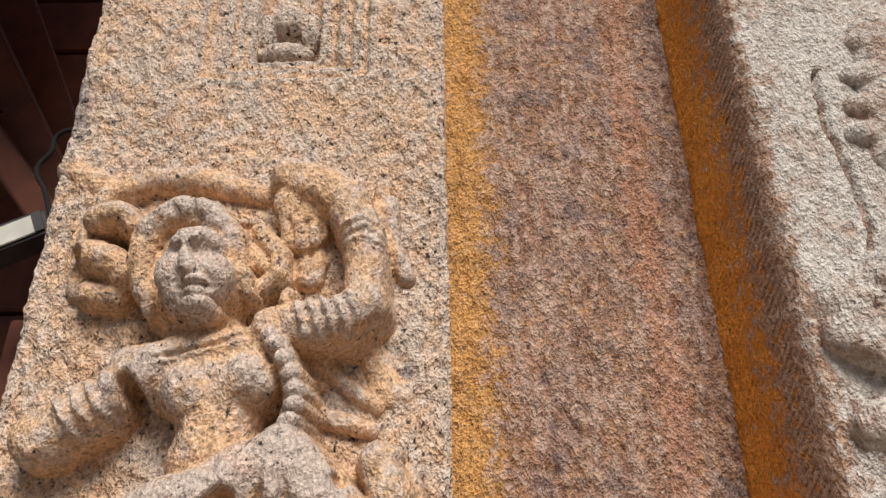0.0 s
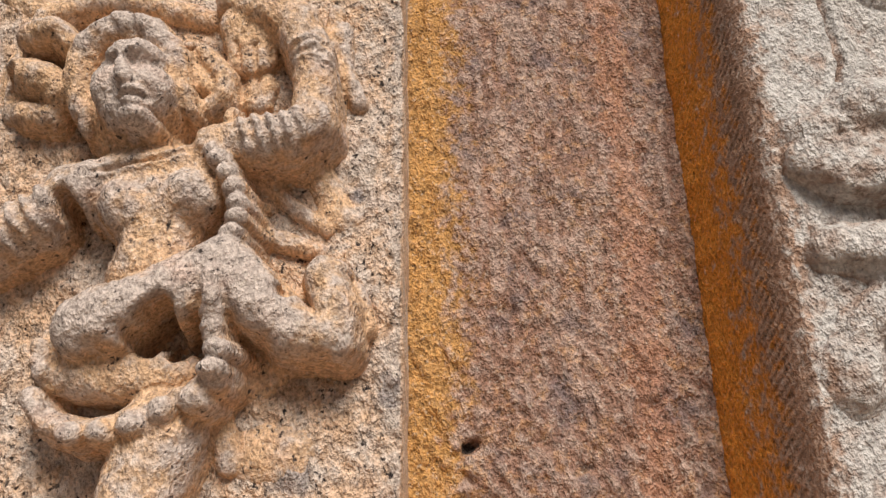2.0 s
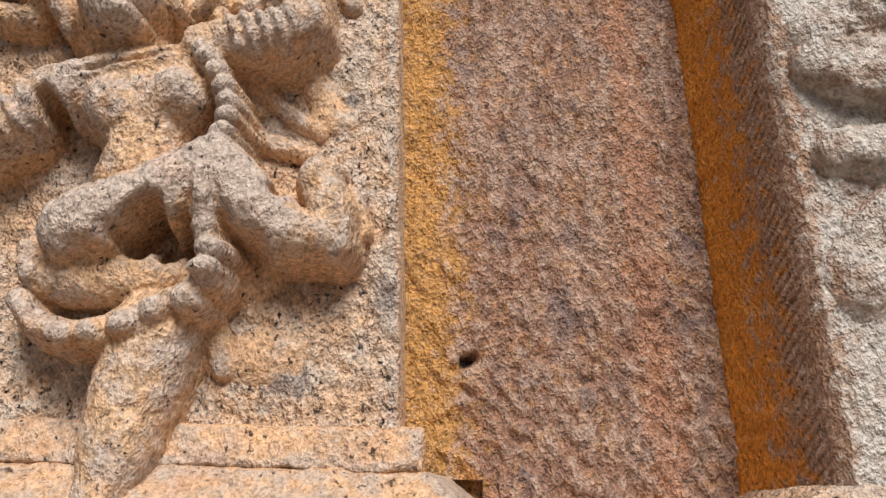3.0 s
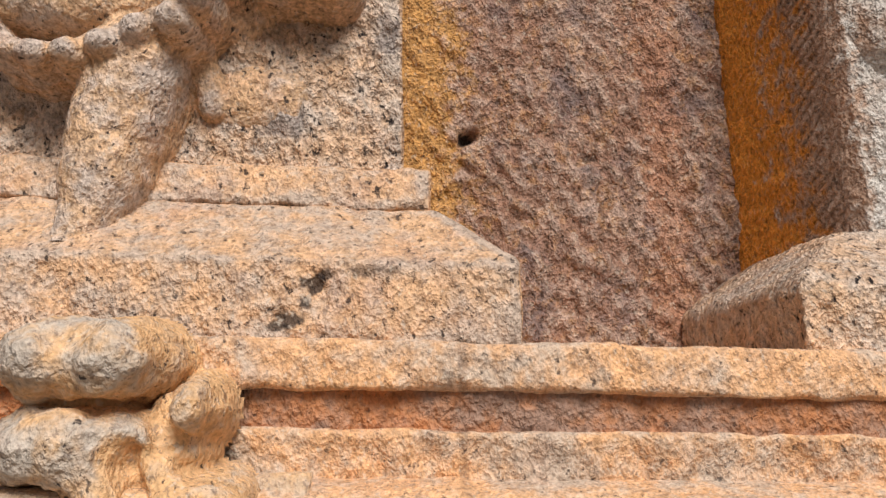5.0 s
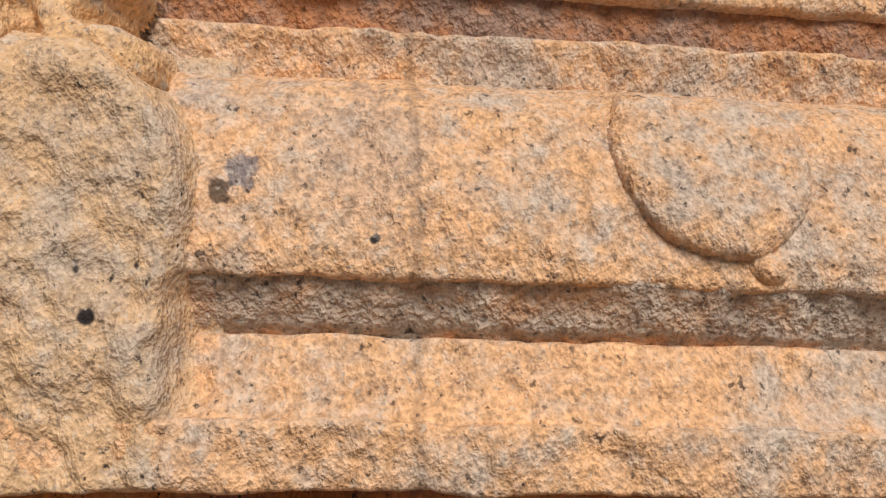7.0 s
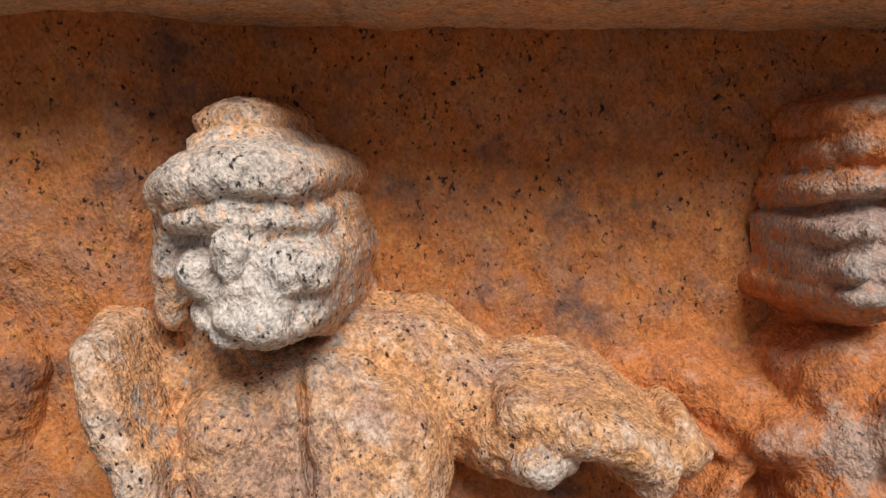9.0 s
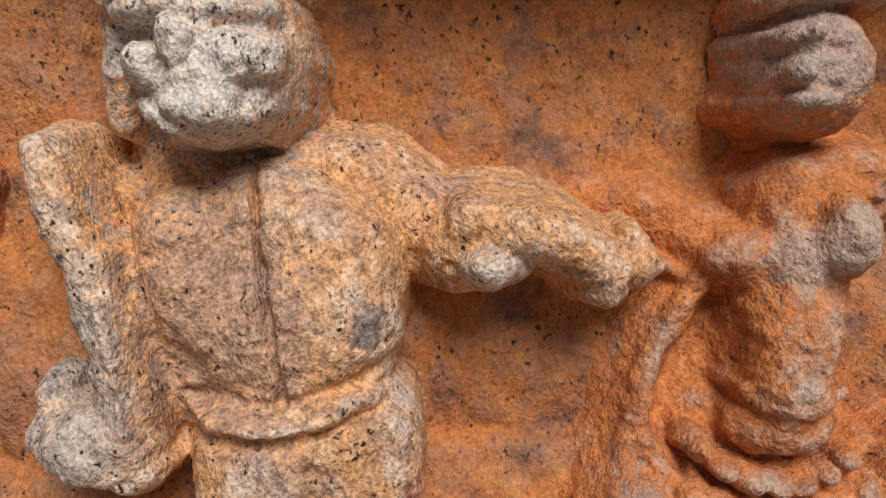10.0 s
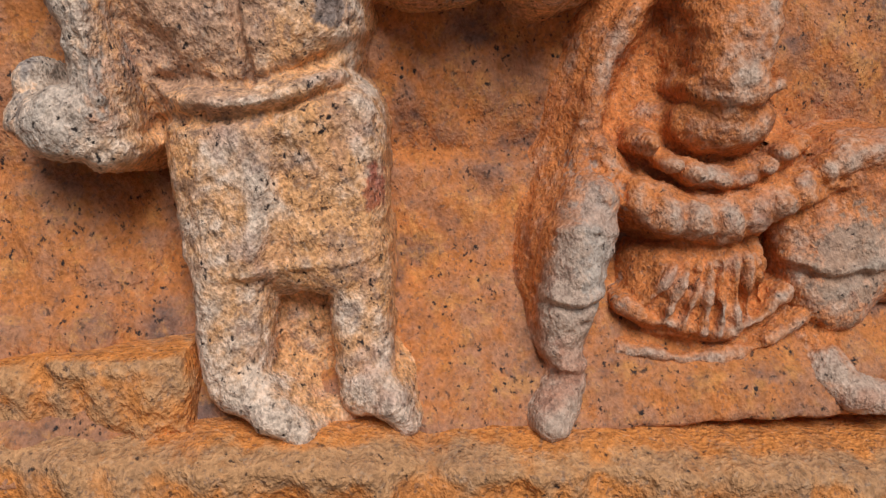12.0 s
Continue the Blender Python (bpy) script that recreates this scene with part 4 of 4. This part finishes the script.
    ridge(f, 0.0027, 0.0026, (-0.027, 0.959), (-0.000, 0.960), (0.025, 0.962), (0.047, 0.961), (0.073, 0.964))
    # legs and feet
    limb(f, (-0.008, 0.963, 0.0236, 0.097), (-0.012, 0.923, 0.0220, 0.099), (-0.011, 0.900, 0.0181, 0.102), p=2.6, k=0.008, s=10)
    limb(f, (0.057, 0.965, 0.0171, 0.092), (0.055, 0.920, 0.0165, 0.093), (0.055, 0.891, 0.0162, 0.097), p=3, k=0.008, s=10)
    limb(f, (0.026, 0.946, 0.0210, 0.066), (0.022, 0.887, 0.0210, 0.072), p=3, k=0.008)
    limb(f, (-0.007, 0.900, 0.0148, 0.104), (0.005, 0.888, 0.0105, 0.114), (0.021, 0.875, 0.0071, 0.112), k=0.01, s=3)
    limb(f, (0.057, 0.894, 0.0138, 0.098), (0.066, 0.885, 0.0114, 0.106), (0.074, 0.872, 0.0072, 0.102), k=0.01, s=3)
    bulge(f, 0.027, 0.875, 0.0275, 0.0120, 0.090, k=0.014)
    ridge(f, 0.0035, -0.0050, (-0.030, 0.954), (-0.034, 0.920), (-0.032, 0.889))
    # belt and the seam of the coat
    ridge(f, 0.0043, 0.0058, (-0.030, 1.049), (-0.015, 1.046), (0.003, 1.043), (0.022, 1.044), (0.049, 1.053), (0.076, 1.062))
    ridge(f, 0.0027, -0.0062, (-0.034, 1.037), (-0.000, 1.036), (0.021, 1.037), (0.048, 1.044), (0.076, 1.053))
    ridge(f, 0.0027, -0.0045, (-0.032, 1.057), (0.009, 1.051), (0.038, 1.057), (0.074, 1.070))
    ridge(f, 0.0022, -0.0065, (0.004, 1.165), (0.005, 1.132), (0.009, 1.098), (0.013, 1.065), (0.013, 1.050))
    ridge(f, 0.0022, -0.0065, (0.006, 1.148), (0.007, 1.122), (0.010, 1.091))
    ridge(f, 0.0023, 0.0030, (0.001, 1.146), (0.002, 1.118), (0.005, 1.086))
    weather(f, -0.007, 1.205, 0.048, 0.0024, 0.014)
    weather(f, -0.068, 1.074, 0.065, 0.0018, 0.018)
    weather(f, 0.015, 1.093, 0.090, 0.0012, 0.022)
    weather(f, 0.120, 1.115, 0.055, 0.0016, 0.02)
    weather(f, 0.007, 0.977, 0.088, 0.0011, 0.022)


def maiden(f):
    # ringed headdress
    limb(f, (0.274, 1.261, 0.0083, 0.050), (0.296, 1.263, 0.0090, 0.064), k=0.008)
    limb(f, (0.270, 1.244, 0.0077, 0.048), (0.279, 1.248, 0.0110, 0.062), (0.301, 1.248, 0.0110, 0.070), k=0.008)
    bulge(f, 0.299, 1.237, 0.0385, 0.0220, 0.056, k=0.01)
    limb(f, (0.262, 1.226, 0.0055, 0.058), (0.272, 1.229, 0.0065, 0.070), (0.299, 1.229, 0.0077, 0.074), k=0.004)
    ridge(f, 0.0019, -0.0030, (0.255, 1.228), (0.272, 1.232), (0.301, 1.232))
    # head
    bulge(f, 0.281, 1.190, 0.0305, 0.0341, 0.074, p=2.4, k=0.006)
    limb(f, (0.260, 1.206, 0.0044, 0.072), (0.269, 1.208, 0.0045, 0.080), k=0.008)
    limb(f, (0.269, 1.206, 0.0044, 0.076), (0.263, 1.189, 0.0055, 0.082), k=0.008)
    bulge(f, 0.269, 1.177, 0.0115, 0.0065, 0.080, k=0.01)
    ridge(f, 0.0035, -0.0040, (0.256, 1.199), (0.264, 1.198))
    ridge(f, 0.0033, -0.0040, (0.274, 1.200), (0.284, 1.199))
    ridge(f, 0.0020, -0.0040, (0.261, 1.182), (0.278, 1.181))
    limb(f, (0.259, 1.174, 0.0065, 0.010), (0.264, 1.170, 0.0066, 0.026), (0.269, 1.173, 0.0054, 0.034), k=0.012)
    # shoulders, bust and waist
    bulge(f, 0.304, 1.129, 0.0480, 0.0275, 0.050, p=2.4, k=0.014, s=2)
    ridge(f, 0.0025, 0.0032, (0.272, 1.140), (0.292, 1.143), (0.316, 1.140))
    ridge(f, 0.0025, 0.0032, (0.272, 1.129), (0.293, 1.131), (0.316, 1.127))
    ridge(f, 0.0027, 0.0032, (0.275, 1.117), (0.293, 1.120), (0.316, 1.116))
    bulge(f, 0.290, 1.110, 0.0186, 0.0231, 0.082, k=0.01, s=5)
    bulge(f, 0.250, 1.100, 0.0252, 0.0154, 0.062, k=0.014, s=2.5)
    limb(f, (0.282, 1.120, 0.0354, 0.060), (0.274, 1.086, 0.0294, 0.068), (0.266, 1.061, 0.0228, 0.078), (0.262, 1.036, 0.0228, 0.082), p=2.4, k=0.01, s=4)
    bulge(f, 0.271, 1.100, 0.0240, 0.0193, 0.070, k=0.014)
    limb(f, (0.263, 1.084, 0.0210, 0.060), (0.277, 1.069, 0.0150, 0.074), k=0.012)
    # arm reaching out, with a hanging scarf
    limb(f, (0.260, 1.091, 0.0240, 0.046), (0.233, 1.110, 0.0198, 0.034), (0.204, 1.126, 0.0162, 0.024), (0.170, 1.132, 0.0132, 0.014), k=0.02, s=1.6)
    limb(f, (0.192, 1.112, 0.0036, 0.030), (0.209, 1.097, 0.0042, 0.036), (0.223, 1.087, 0.0048, 0.036), k=0.006)
    limb(f, (0.236, 1.100, 0.0090, 0.040), (0.254, 1.068, 0.0108, 0.020), k=0.014, s=2)
    limb(f, (0.230, 1.094, 0.0072, 0.040), (0.217, 1.075, 0.0075, 0.046), (0.202, 1.053, 0.0078, 0.044), (0.193, 1.032, 0.0072, 0.046), (0.189, 1.005, 0.0091, 0.050), (0.181, 0.982, 0.0120, 0.056), k=0.012, s=1.5)
    bulge(f, 0.247, 1.033, 0.0525, 0.0650, 0.016, p=3, k=0.016, s=1.5)
    limb(f, (0.255, 1.057, 0.0293, 0.022), (0.231, 1.014, 0.0325, 0.032), k=0.016, s=1.5)
    # hips with chains
    bulge(f, 0.258, 0.995, 0.0618, 0.0390, 0.046, p=2.6, k=0.014, s=2)
    bulge(f, 0.263, 1.014, 0.0315, 0.0210, 0.072, p=2.3, k=0.014)
    limb(f, (0.240, 1.035, 0.0033, 0.066), (0.247, 1.027, 0.0039, 0.076), (0.266, 1.025, 0.0039, 0.080), (0.289, 1.032, 0.0033, 0.070), k=0.01)
    limb(f, (0.216, 1.009, 0.0046, 0.050), (0.227, 0.995, 0.0059, 0.060), (0.241, 0.987, 0.0060, 0.070), (0.263, 0.983, 0.0066, 0.070), (0.290, 0.989, 0.0065, 0.066), (0.308, 0.998, 0.0052, 0.060), k=0.014)
    bulge(f, 0.216, 1.005, 0.0051, 0.0042, 0.073, k=0.01)
    bulge(f, 0.228, 0.994, 0.0051, 0.0042, 0.073, k=0.01)
    bulge(f, 0.240, 0.988, 0.0055, 0.0046, 0.073, k=0.01)
    bulge(f, 0.255, 0.983, 0.0055, 0.0046, 0.073, k=0.01)
    bulge(f, 0.268, 0.983, 0.0051, 0.0046, 0.073, k=0.01)
    bulge(f, 0.281, 0.988, 0.0051, 0.0042, 0.073, k=0.01)
    bulge(f, 0.292, 0.995, 0.0055, 0.0042, 0.073, k=0.01)
    # heavy scalloped garland over the hips
    limb(f, (0.194, 1.005, 0.0072, 0.052), (0.200, 0.987, 0.0097, 0.062), (0.211, 0.975, 0.0120, 0.074), (0.228, 0.966, 0.0138, 0.080), (0.248, 0.961, 0.0138, 0.082), (0.273, 0.964, 0.0132, 0.080), (0.294, 0.972, 0.0120, 0.076), (0.319, 0.979, 0.0102, 0.070), (0.335, 0.981, 0.0098, 0.068), p=2.3, k=0.01, s=3)
    ridge(f, 0.0022, -0.0032, (0.193, 1.002), (0.186, 0.989))
    ridge(f, 0.0024, -0.0032, (0.204, 0.989), (0.198, 0.972))
    ridge(f, 0.0022, -0.0032, (0.217, 0.978), (0.213, 0.959))
    ridge(f, 0.0024, -0.0032, (0.232, 0.973), (0.231, 0.950))
    ridge(f, 0.0026, -0.0032, (0.247, 0.970), (0.249, 0.946))
    ridge(f, 0.0024, -0.0032, (0.263, 0.970), (0.266, 0.947))
    ridge(f, 0.0024, -0.0032, (0.278, 0.974), (0.284, 0.953))
    ridge(f, 0.0024, -0.0032, (0.291, 0.982), (0.300, 0.962))
    ridge(f, 0.0024, -0.0032, (0.305, 0.988), (0.314, 0.972))
    ridge(f, 0.0024, -0.0032, (0.317, 0.990), (0.325, 0.977))
    # legs with anklets
    limb(f, (0.185, 0.977, 0.0163, 0.076), (0.175, 0.954, 0.0192, 0.090), (0.167, 0.928, 0.0168, 0.092), (0.161, 0.902, 0.0126, 0.088), p=2.3, k=0.012, s=3)
    limb(f, (0.163, 0.895, 0.0102, 0.086), (0.163, 0.880, 0.0104, 0.090), (0.157, 0.872, 0.0126, 0.100), (0.151, 0.865, 0.0120, 0.106), k=0.008, s=3.5)
    ridge(f, 0.0021, 0.0036, (0.158, 0.966), (0.174, 0.967), (0.194, 0.960))
    ridge(f, 0.0021, 0.0036, (0.150, 0.934), (0.164, 0.929), (0.185, 0.932))
    ridge(f, 0.0024, 0.0050, (0.148, 0.893), (0.160, 0.893), (0.174, 0.890))
    ridge(f, 0.0021, -0.0030, (0.149, 0.929), (0.164, 0.924), (0.182, 0.926))
    # pleated skirt in two tiers
    bulge(f, 0.254, 0.902, 0.0648, 0.0333, 0.054, p=3, k=0.008, s=4)
    limb(f, (0.263, 0.939, 0.0260, 0.060), (0.252, 0.927, 0.0375, 0.070), (0.245, 0.919, 0.0455, 0.076), p=3, k=0.006, s=6)
    ridge(f, 0.0023, 0.0062, (0.226, 0.938), (0.207, 0.914))
    ridge(f, 0.0023, 0.0062, (0.234, 0.939), (0.218, 0.907))
    ridge(f, 0.0023, 0.0062, (0.241, 0.940), (0.229, 0.905))
    ridge(f, 0.0023, 0.0062, (0.247, 0.939), (0.240, 0.902))
    ridge(f, 0.0023, 0.0062, (0.254, 0.939), (0.250, 0.899))
    ridge(f, 0.0023, 0.0062, (0.262, 0.939), (0.260, 0.898))
    ridge(f, 0.0023, 0.0062, (0.269, 0.939), (0.270, 0.901))
    ridge(f, 0.0023, 0.0062, (0.276, 0.939), (0.281, 0.905))
    ridge(f, 0.0023, 0.0062, (0.281, 0.939), (0.291, 0.913))
    ridge(f, 0.0016, -0.0045, (0.238, 0.934), (0.225, 0.904))
    ridge(f, 0.0016, -0.0045, (0.251, 0.933), (0.245, 0.899))
    ridge(f, 0.0016, -0.0045, (0.265, 0.932), (0.265, 0.898))
    ridge(f, 0.0016, -0.0045, (0.278, 0.932), (0.285, 0.909))
    limb(f, (0.202, 0.916, 0.0039, 0.070), (0.215, 0.907, 0.0036, 0.074), (0.233, 0.904, 0.0039, 0.076), (0.254, 0.899, 0.0039, 0.076), (0.275, 0.903, 0.0039, 0.074), (0.294, 0.915, 0.0039, 0.070), k=0.01, s=5)
    limb(f, (0.184, 0.887, 0.0039, 0.064), (0.197, 0.892, 0.0046, 0.070), (0.212, 0.890, 0.0045, 0.073), (0.231, 0.883, 0.0049, 0.075), (0.260, 0.884, 0.0049, 0.075), (0.283, 0.892, 0.0052, 0.074), (0.302, 0.900, 0.0056, 0.072), k=0.01, s=5)
    bulge(f, 0.239, 0.891, 0.0601, 0.0104, 0.066, p=3, k=0.012)
    ridge(f, 0.0026, -0.0040, (0.200, 0.898), (0.236, 0.891), (0.275, 0.891))
    # trailing cloth and the far foot
    limb(f, (0.312, 0.953, 0.0228, 0.066), (0.325, 0.933, 0.0325, 0.072), (0.325, 0.914, 0.0280, 0.074), p=4, k=0.006, s=5)
    limb(f, (0.349, 0.963, 0.0292, 0.068), (0.360, 0.930, 0.0315, 0.070), p=4, k=0.008)
    ridge(f, 0.0029, 0.0034, (0.291, 0.936), (0.317, 0.928), (0.346, 0.929))
    ridge(f, 0.0029, -0.0030, (0.291, 0.931), (0.318, 0.923), (0.346, 0.923))
    limb(f, (0.311, 0.882, 0.0182, 0.072), (0.313, 0.870, 0.0156, 0.086), (0.324, 0.860, 0.0117, 0.096), (0.345, 0.854, 0.0110, 0.098), k=0.01, s=3)
    limb(f, (0.317, 0.985, 0.0078, 0.072), (0.332, 0.991, 0.0098, 0.072), (0.355, 0.991, 0.0111, 0.072), k=0.008)
    weather(f, 0.245, 0.975, 0.085, 0.002, 0.016)
    weather(f, 0.246, 0.887, 0.104, 0.002, 0.018)
    weather(f, 0.273, 1.098, 0.078, 0.0022, 0.02)


def beast(f):
    # worn brow
    bulge(f, -0.152, 1.565, 0.0380, 0.0215, 0.064)
    bulge(f, -0.168, 1.566, 0.0193, 0.0196, 0.070, k=0.008)
    bulge(f, -0.136, 1.566, 0.0220, 0.0195, 0.072, k=0.010)
    bulge(f, -0.101, 1.542, 0.0095, 0.0135, 0.056, k=0.008)
    # muzzle
    bulge(f, -0.154, 1.525, 0.0407, 0.0217, 0.068, k=0.008)
    bulge(f, -0.112, 1.528, 0.0167, 0.0223, 0.042)
    bulge(f, -0.135, 1.513, 0.0270, 0.0162, 0.062, k=0.008)
    limb(f, (-0.131, 1.489, 0.0277, 0.062), (-0.095, 1.492, 0.0209, 0.058), p=3, k=0.008)
    ridge(f, 0.0060, -0.0180, (-0.126, 1.523), (-0.123, 1.501))
    ridge(f, 0.0050, -0.0140, (-0.17, 1.507), (-0.153, 1.502))
    ridge(f, 0.0035, -0.0100, (-0.168, 1.543), (-0.127, 1.546))
    weather(f, -0.137, 1.543, 0.082, 0.0036, 0.022)


def worn_figure(f):
    # worn limbs of a carved dancer
    bulge(f, 0.394, 2.017, 0.0668, 0.0445, 0.030, k=0.014)
    bulge(f, 0.418, 2.041, 0.0398, 0.0341, 0.040, k=0.012)
    limb(f, (0.352, 1.993, 0.0194, 0.02), (0.381, 1.976, 0.0237, 0.03), (0.43, 1.978, 0.0277, 0.036), k=0.014)
    limb(f, (0.364, 1.912, 0.0259, 0.02), (0.406, 1.906, 0.0316, 0.032), k=0.014)
    limb(f, (0.375, 1.844, 0.0224, 0.016), (0.405, 1.857, 0.0309, 0.03), k=0.014)
    bulge(f, 0.363, 1.807, 0.0349, 0.0449, 0.016, k=0.014)
    ridge(f, 0.0084, -0.0060, (0.36, 1.961), (0.364, 1.935))
    ridge(f, 0.0080, -0.0070, (0.379, 2.01), (0.413, 2.015))
    ridge(f, 0.0094, -0.0080, (0.344, 1.88), (0.386, 1.887))
    bulge(f, 0.465, 2.333, 0.0217, 0.0174, 0.016, k=0.006)
    bulge(f, 0.447, 2.286, 0.0209, 0.0167, 0.016, k=0.006)
    bulge(f, 0.439, 2.245, 0.0203, 0.0163, 0.016, k=0.006)
    bulge(f, 0.432, 2.210, 0.0199, 0.0159, 0.016, k=0.006)
    limb(f, (0.488, 2.345, 0.0441, 0.02), (0.464, 2.189, 0.0398, 0.02), k=0.01)
    weather(f, 0.391, 1.930, 0.267, 0.0034, 0.03)


def edge_figure(f):
    # worn arm of a carved figure
    limb(f, (-0.151, 1.172, 0.0191, 0.02), (-0.138, 1.161, 0.0156, 0.024), (-0.142, 1.122, 0.0154, 0.022), (-0.158, 1.065, 0.0204, 0.02), k=0.01)
    bulge(f, -0.149, 1.166, 0.0223, 0.0191, 0.020)
    weather(f, -0.131, 1.137, 0.062, 0.002, 0.02)


def niche_figure(f):
    bulge(f, -0.182, 2.418, 0.024, 0.024, 0.030)
    bulge(f, -0.207, 2.405, 0.014, 0.030, 0.022)
    bulge(f, -0.155, 2.405, 0.014, 0.030, 0.022)
    bulge(f, -0.184, 2.366, 0.036, 0.016, 0.030)


for name, build, area, step, back, mat, proud, label in (
    ("relief_figure", dancer, (-0.43, 0.01, 1.64, 2.19), 0.0015, 0.0, mat_dancer, 0.055, "carved granite dancer with raised arm and folded leg on the pillar"),
    ("relief_figure", guard, (-0.16, 0.22, 0.85, 1.31), 0.0012, -0.04, mat_guard, 0.095, "carved granite figure in belted coat with grey worn face"),
    ("relief_figure", maiden, (0.10, 0.42, 0.85, 1.31), 0.0012, -0.04, mat_maiden, 0.075, "carved dancing figure with garlands and pleated skirt, red dusted"),
    ("beast_head", beast, (-0.24, -0.06, 1.43, 1.62), 0.0014, -0.09, mat_beast, 0.066, "worn carved beast head on a block projecting from the moulding"),
    ("relief_figure", worn_figure, (0.33, 0.56, 1.70, 2.42), 0.0018, 0.0, mat_right, 0.03, "worn grey carved figure on the pale pillar"),
    ("relief_figure", edge_figure, (-0.24, -0.10, 1.02, 1.20), 0.0016, -0.07, mat_frieze, 0.03, "worn orange carved arm at the edge of the frieze"),
    ("niche_figure", niche_figure, (-0.214, -0.142, 2.345, 2.46), 0.0015, 0.053, mat_pillar, 0.006, "small worn seated figure in the pillar's niche"),
):
    f = Field(*area, step)
    build(f)
    ob = carving(name, f, back, mat, 51 + len(label), proud=proud, fill=0.3 if build is dancer else 0.08)
    if build is beast:
        ob.parent = corbel
    else:
        tagged(ob, label, "stone carving")

# ---------- the dark timber room beside the pillar ----------


def bar(name, a, b, w, d, mat, parent=None, bevel=0.004):
    """A timber or box from a to b, w wide and d deep."""
    a, b = Vector(a), Vector(b)
    bm = bmesh.new()
    bmesh.ops.create_cube(bm, size=1, matrix=Matrix.Diagonal((w, d, (b - a).length, 1)))
    bmesh.ops.bevel(bm, geom=bm.edges[:], offset=bevel, segments=2, affect="EDGES")
    bmesh.ops.transform(bm, matrix=Matrix.Translation((a + b) / 2) @ (b - a).to_track_quat("Z", "Y").to_matrix().to_4x4(), verts=bm.verts)
    me = bpy.data.meshes.new(name)
    bm.to_mesh(me)
    bm.free()
    me.materials.append(mat)
    return held(new(name, me), parent)


wall = tagged(new("wall_timber"), "dark red-brown boarded timber wall in deep shade", "wall", kind="structure")
for k in range(17):
    bar("plank", (-2.2, 0.95, 1.0 + 0.19 * k), (-0.2, 0.95, 1.0 + 0.19 * k), 0.03, 0.178, mat_wood, wall)
bar("backing", (-2.3, 0.985, 2.5), (-0.1, 0.985, 2.5), 0.03, 3.7, mat_wood, wall)
# Unseen side wall and roof, added to keep sun and sky off the boards.
for nm, a, b, w, d in (("shade_wall", (-2.2, -0.3, 2.15), (-2.2, 1.1, 2.15), 0.06, 4.3), ("shade_roof", (-2.3, -0.1, 4.3), (-0.42, -0.1, 4.3), 0.06, 2.6)):
    tagged(bar(nm, a, b, w, d, mat_wood), "unseen timber boards added to shade the side room", "wall", kind="structure")
for a, b, w, d in (((-1.12, 0.70, 3.35), (-0.74, 0.70, 2.57), 0.035, 0.08), ((-1.05, 0.60, 3.05), (-0.70, 0.60, 2.47), 0.05, 0.06), ((-0.99, 0.52, 2.78), (-0.62, 0.52, 2.33), 0.06, 0.05)):
    tagged(bar("timber_beam", a, b, w, d, mat_wood), "sloping red-brown timber beam in shade", "beam", "sloping timber beams")
tagged(bar("timber_post", (-0.72, 0.60, 0.0), (-0.70, 0.60, 2.25), 0.10, 0.08, mat_wood), "red-brown timber post in deep shade", "post")

cord = bpy.data.curves.new("cable", "CURVE")
cord.dimensions, cord.bevel_depth, cord.bevel_resolution = "3D", 0.004, 3
spline = cord.splines.new("BEZIER")
KNOTS = ((-0.60, 0.40, 2.535), (-0.648, 0.40, 2.522), (-0.652, 0.40, 2.488), (-0.668, 0.40, 2.456), (-0.645, 0.40, 2.41), (-0.628, 0.40, 2.367))
spline.bezier_points.add(len(KNOTS) - 1)
for point, at in zip(spline.bezier_points, KNOTS):
    point.co = at
    point.handle_left_type = point.handle_right_type = "AUTO"
cord.materials.append(mat_cable)
tagged(new("cable", cord), "thin black cable hanging loose along the timber", "cable")

lamp = tagged(new("flood_lamp"), "small switched-off flood lamp with grey housing and pale glass", "lamp")
bar("housing", (-0.715, 0.40, 2.300), (-0.618, 0.40, 2.345), 0.055, 0.045, mat_box, lamp, 0.005)
bar("glass", (-0.687, 0.374, 2.311), (-0.634, 0.374, 2.336), 0.004, 0.034, mat_glass, lamp, 0.001)
bar("bracket", (-0.64, 0.41, 2.335), (-0.56, 0.41, 2.37), 0.012, 0.02, mat_box, lamp, 0.002)
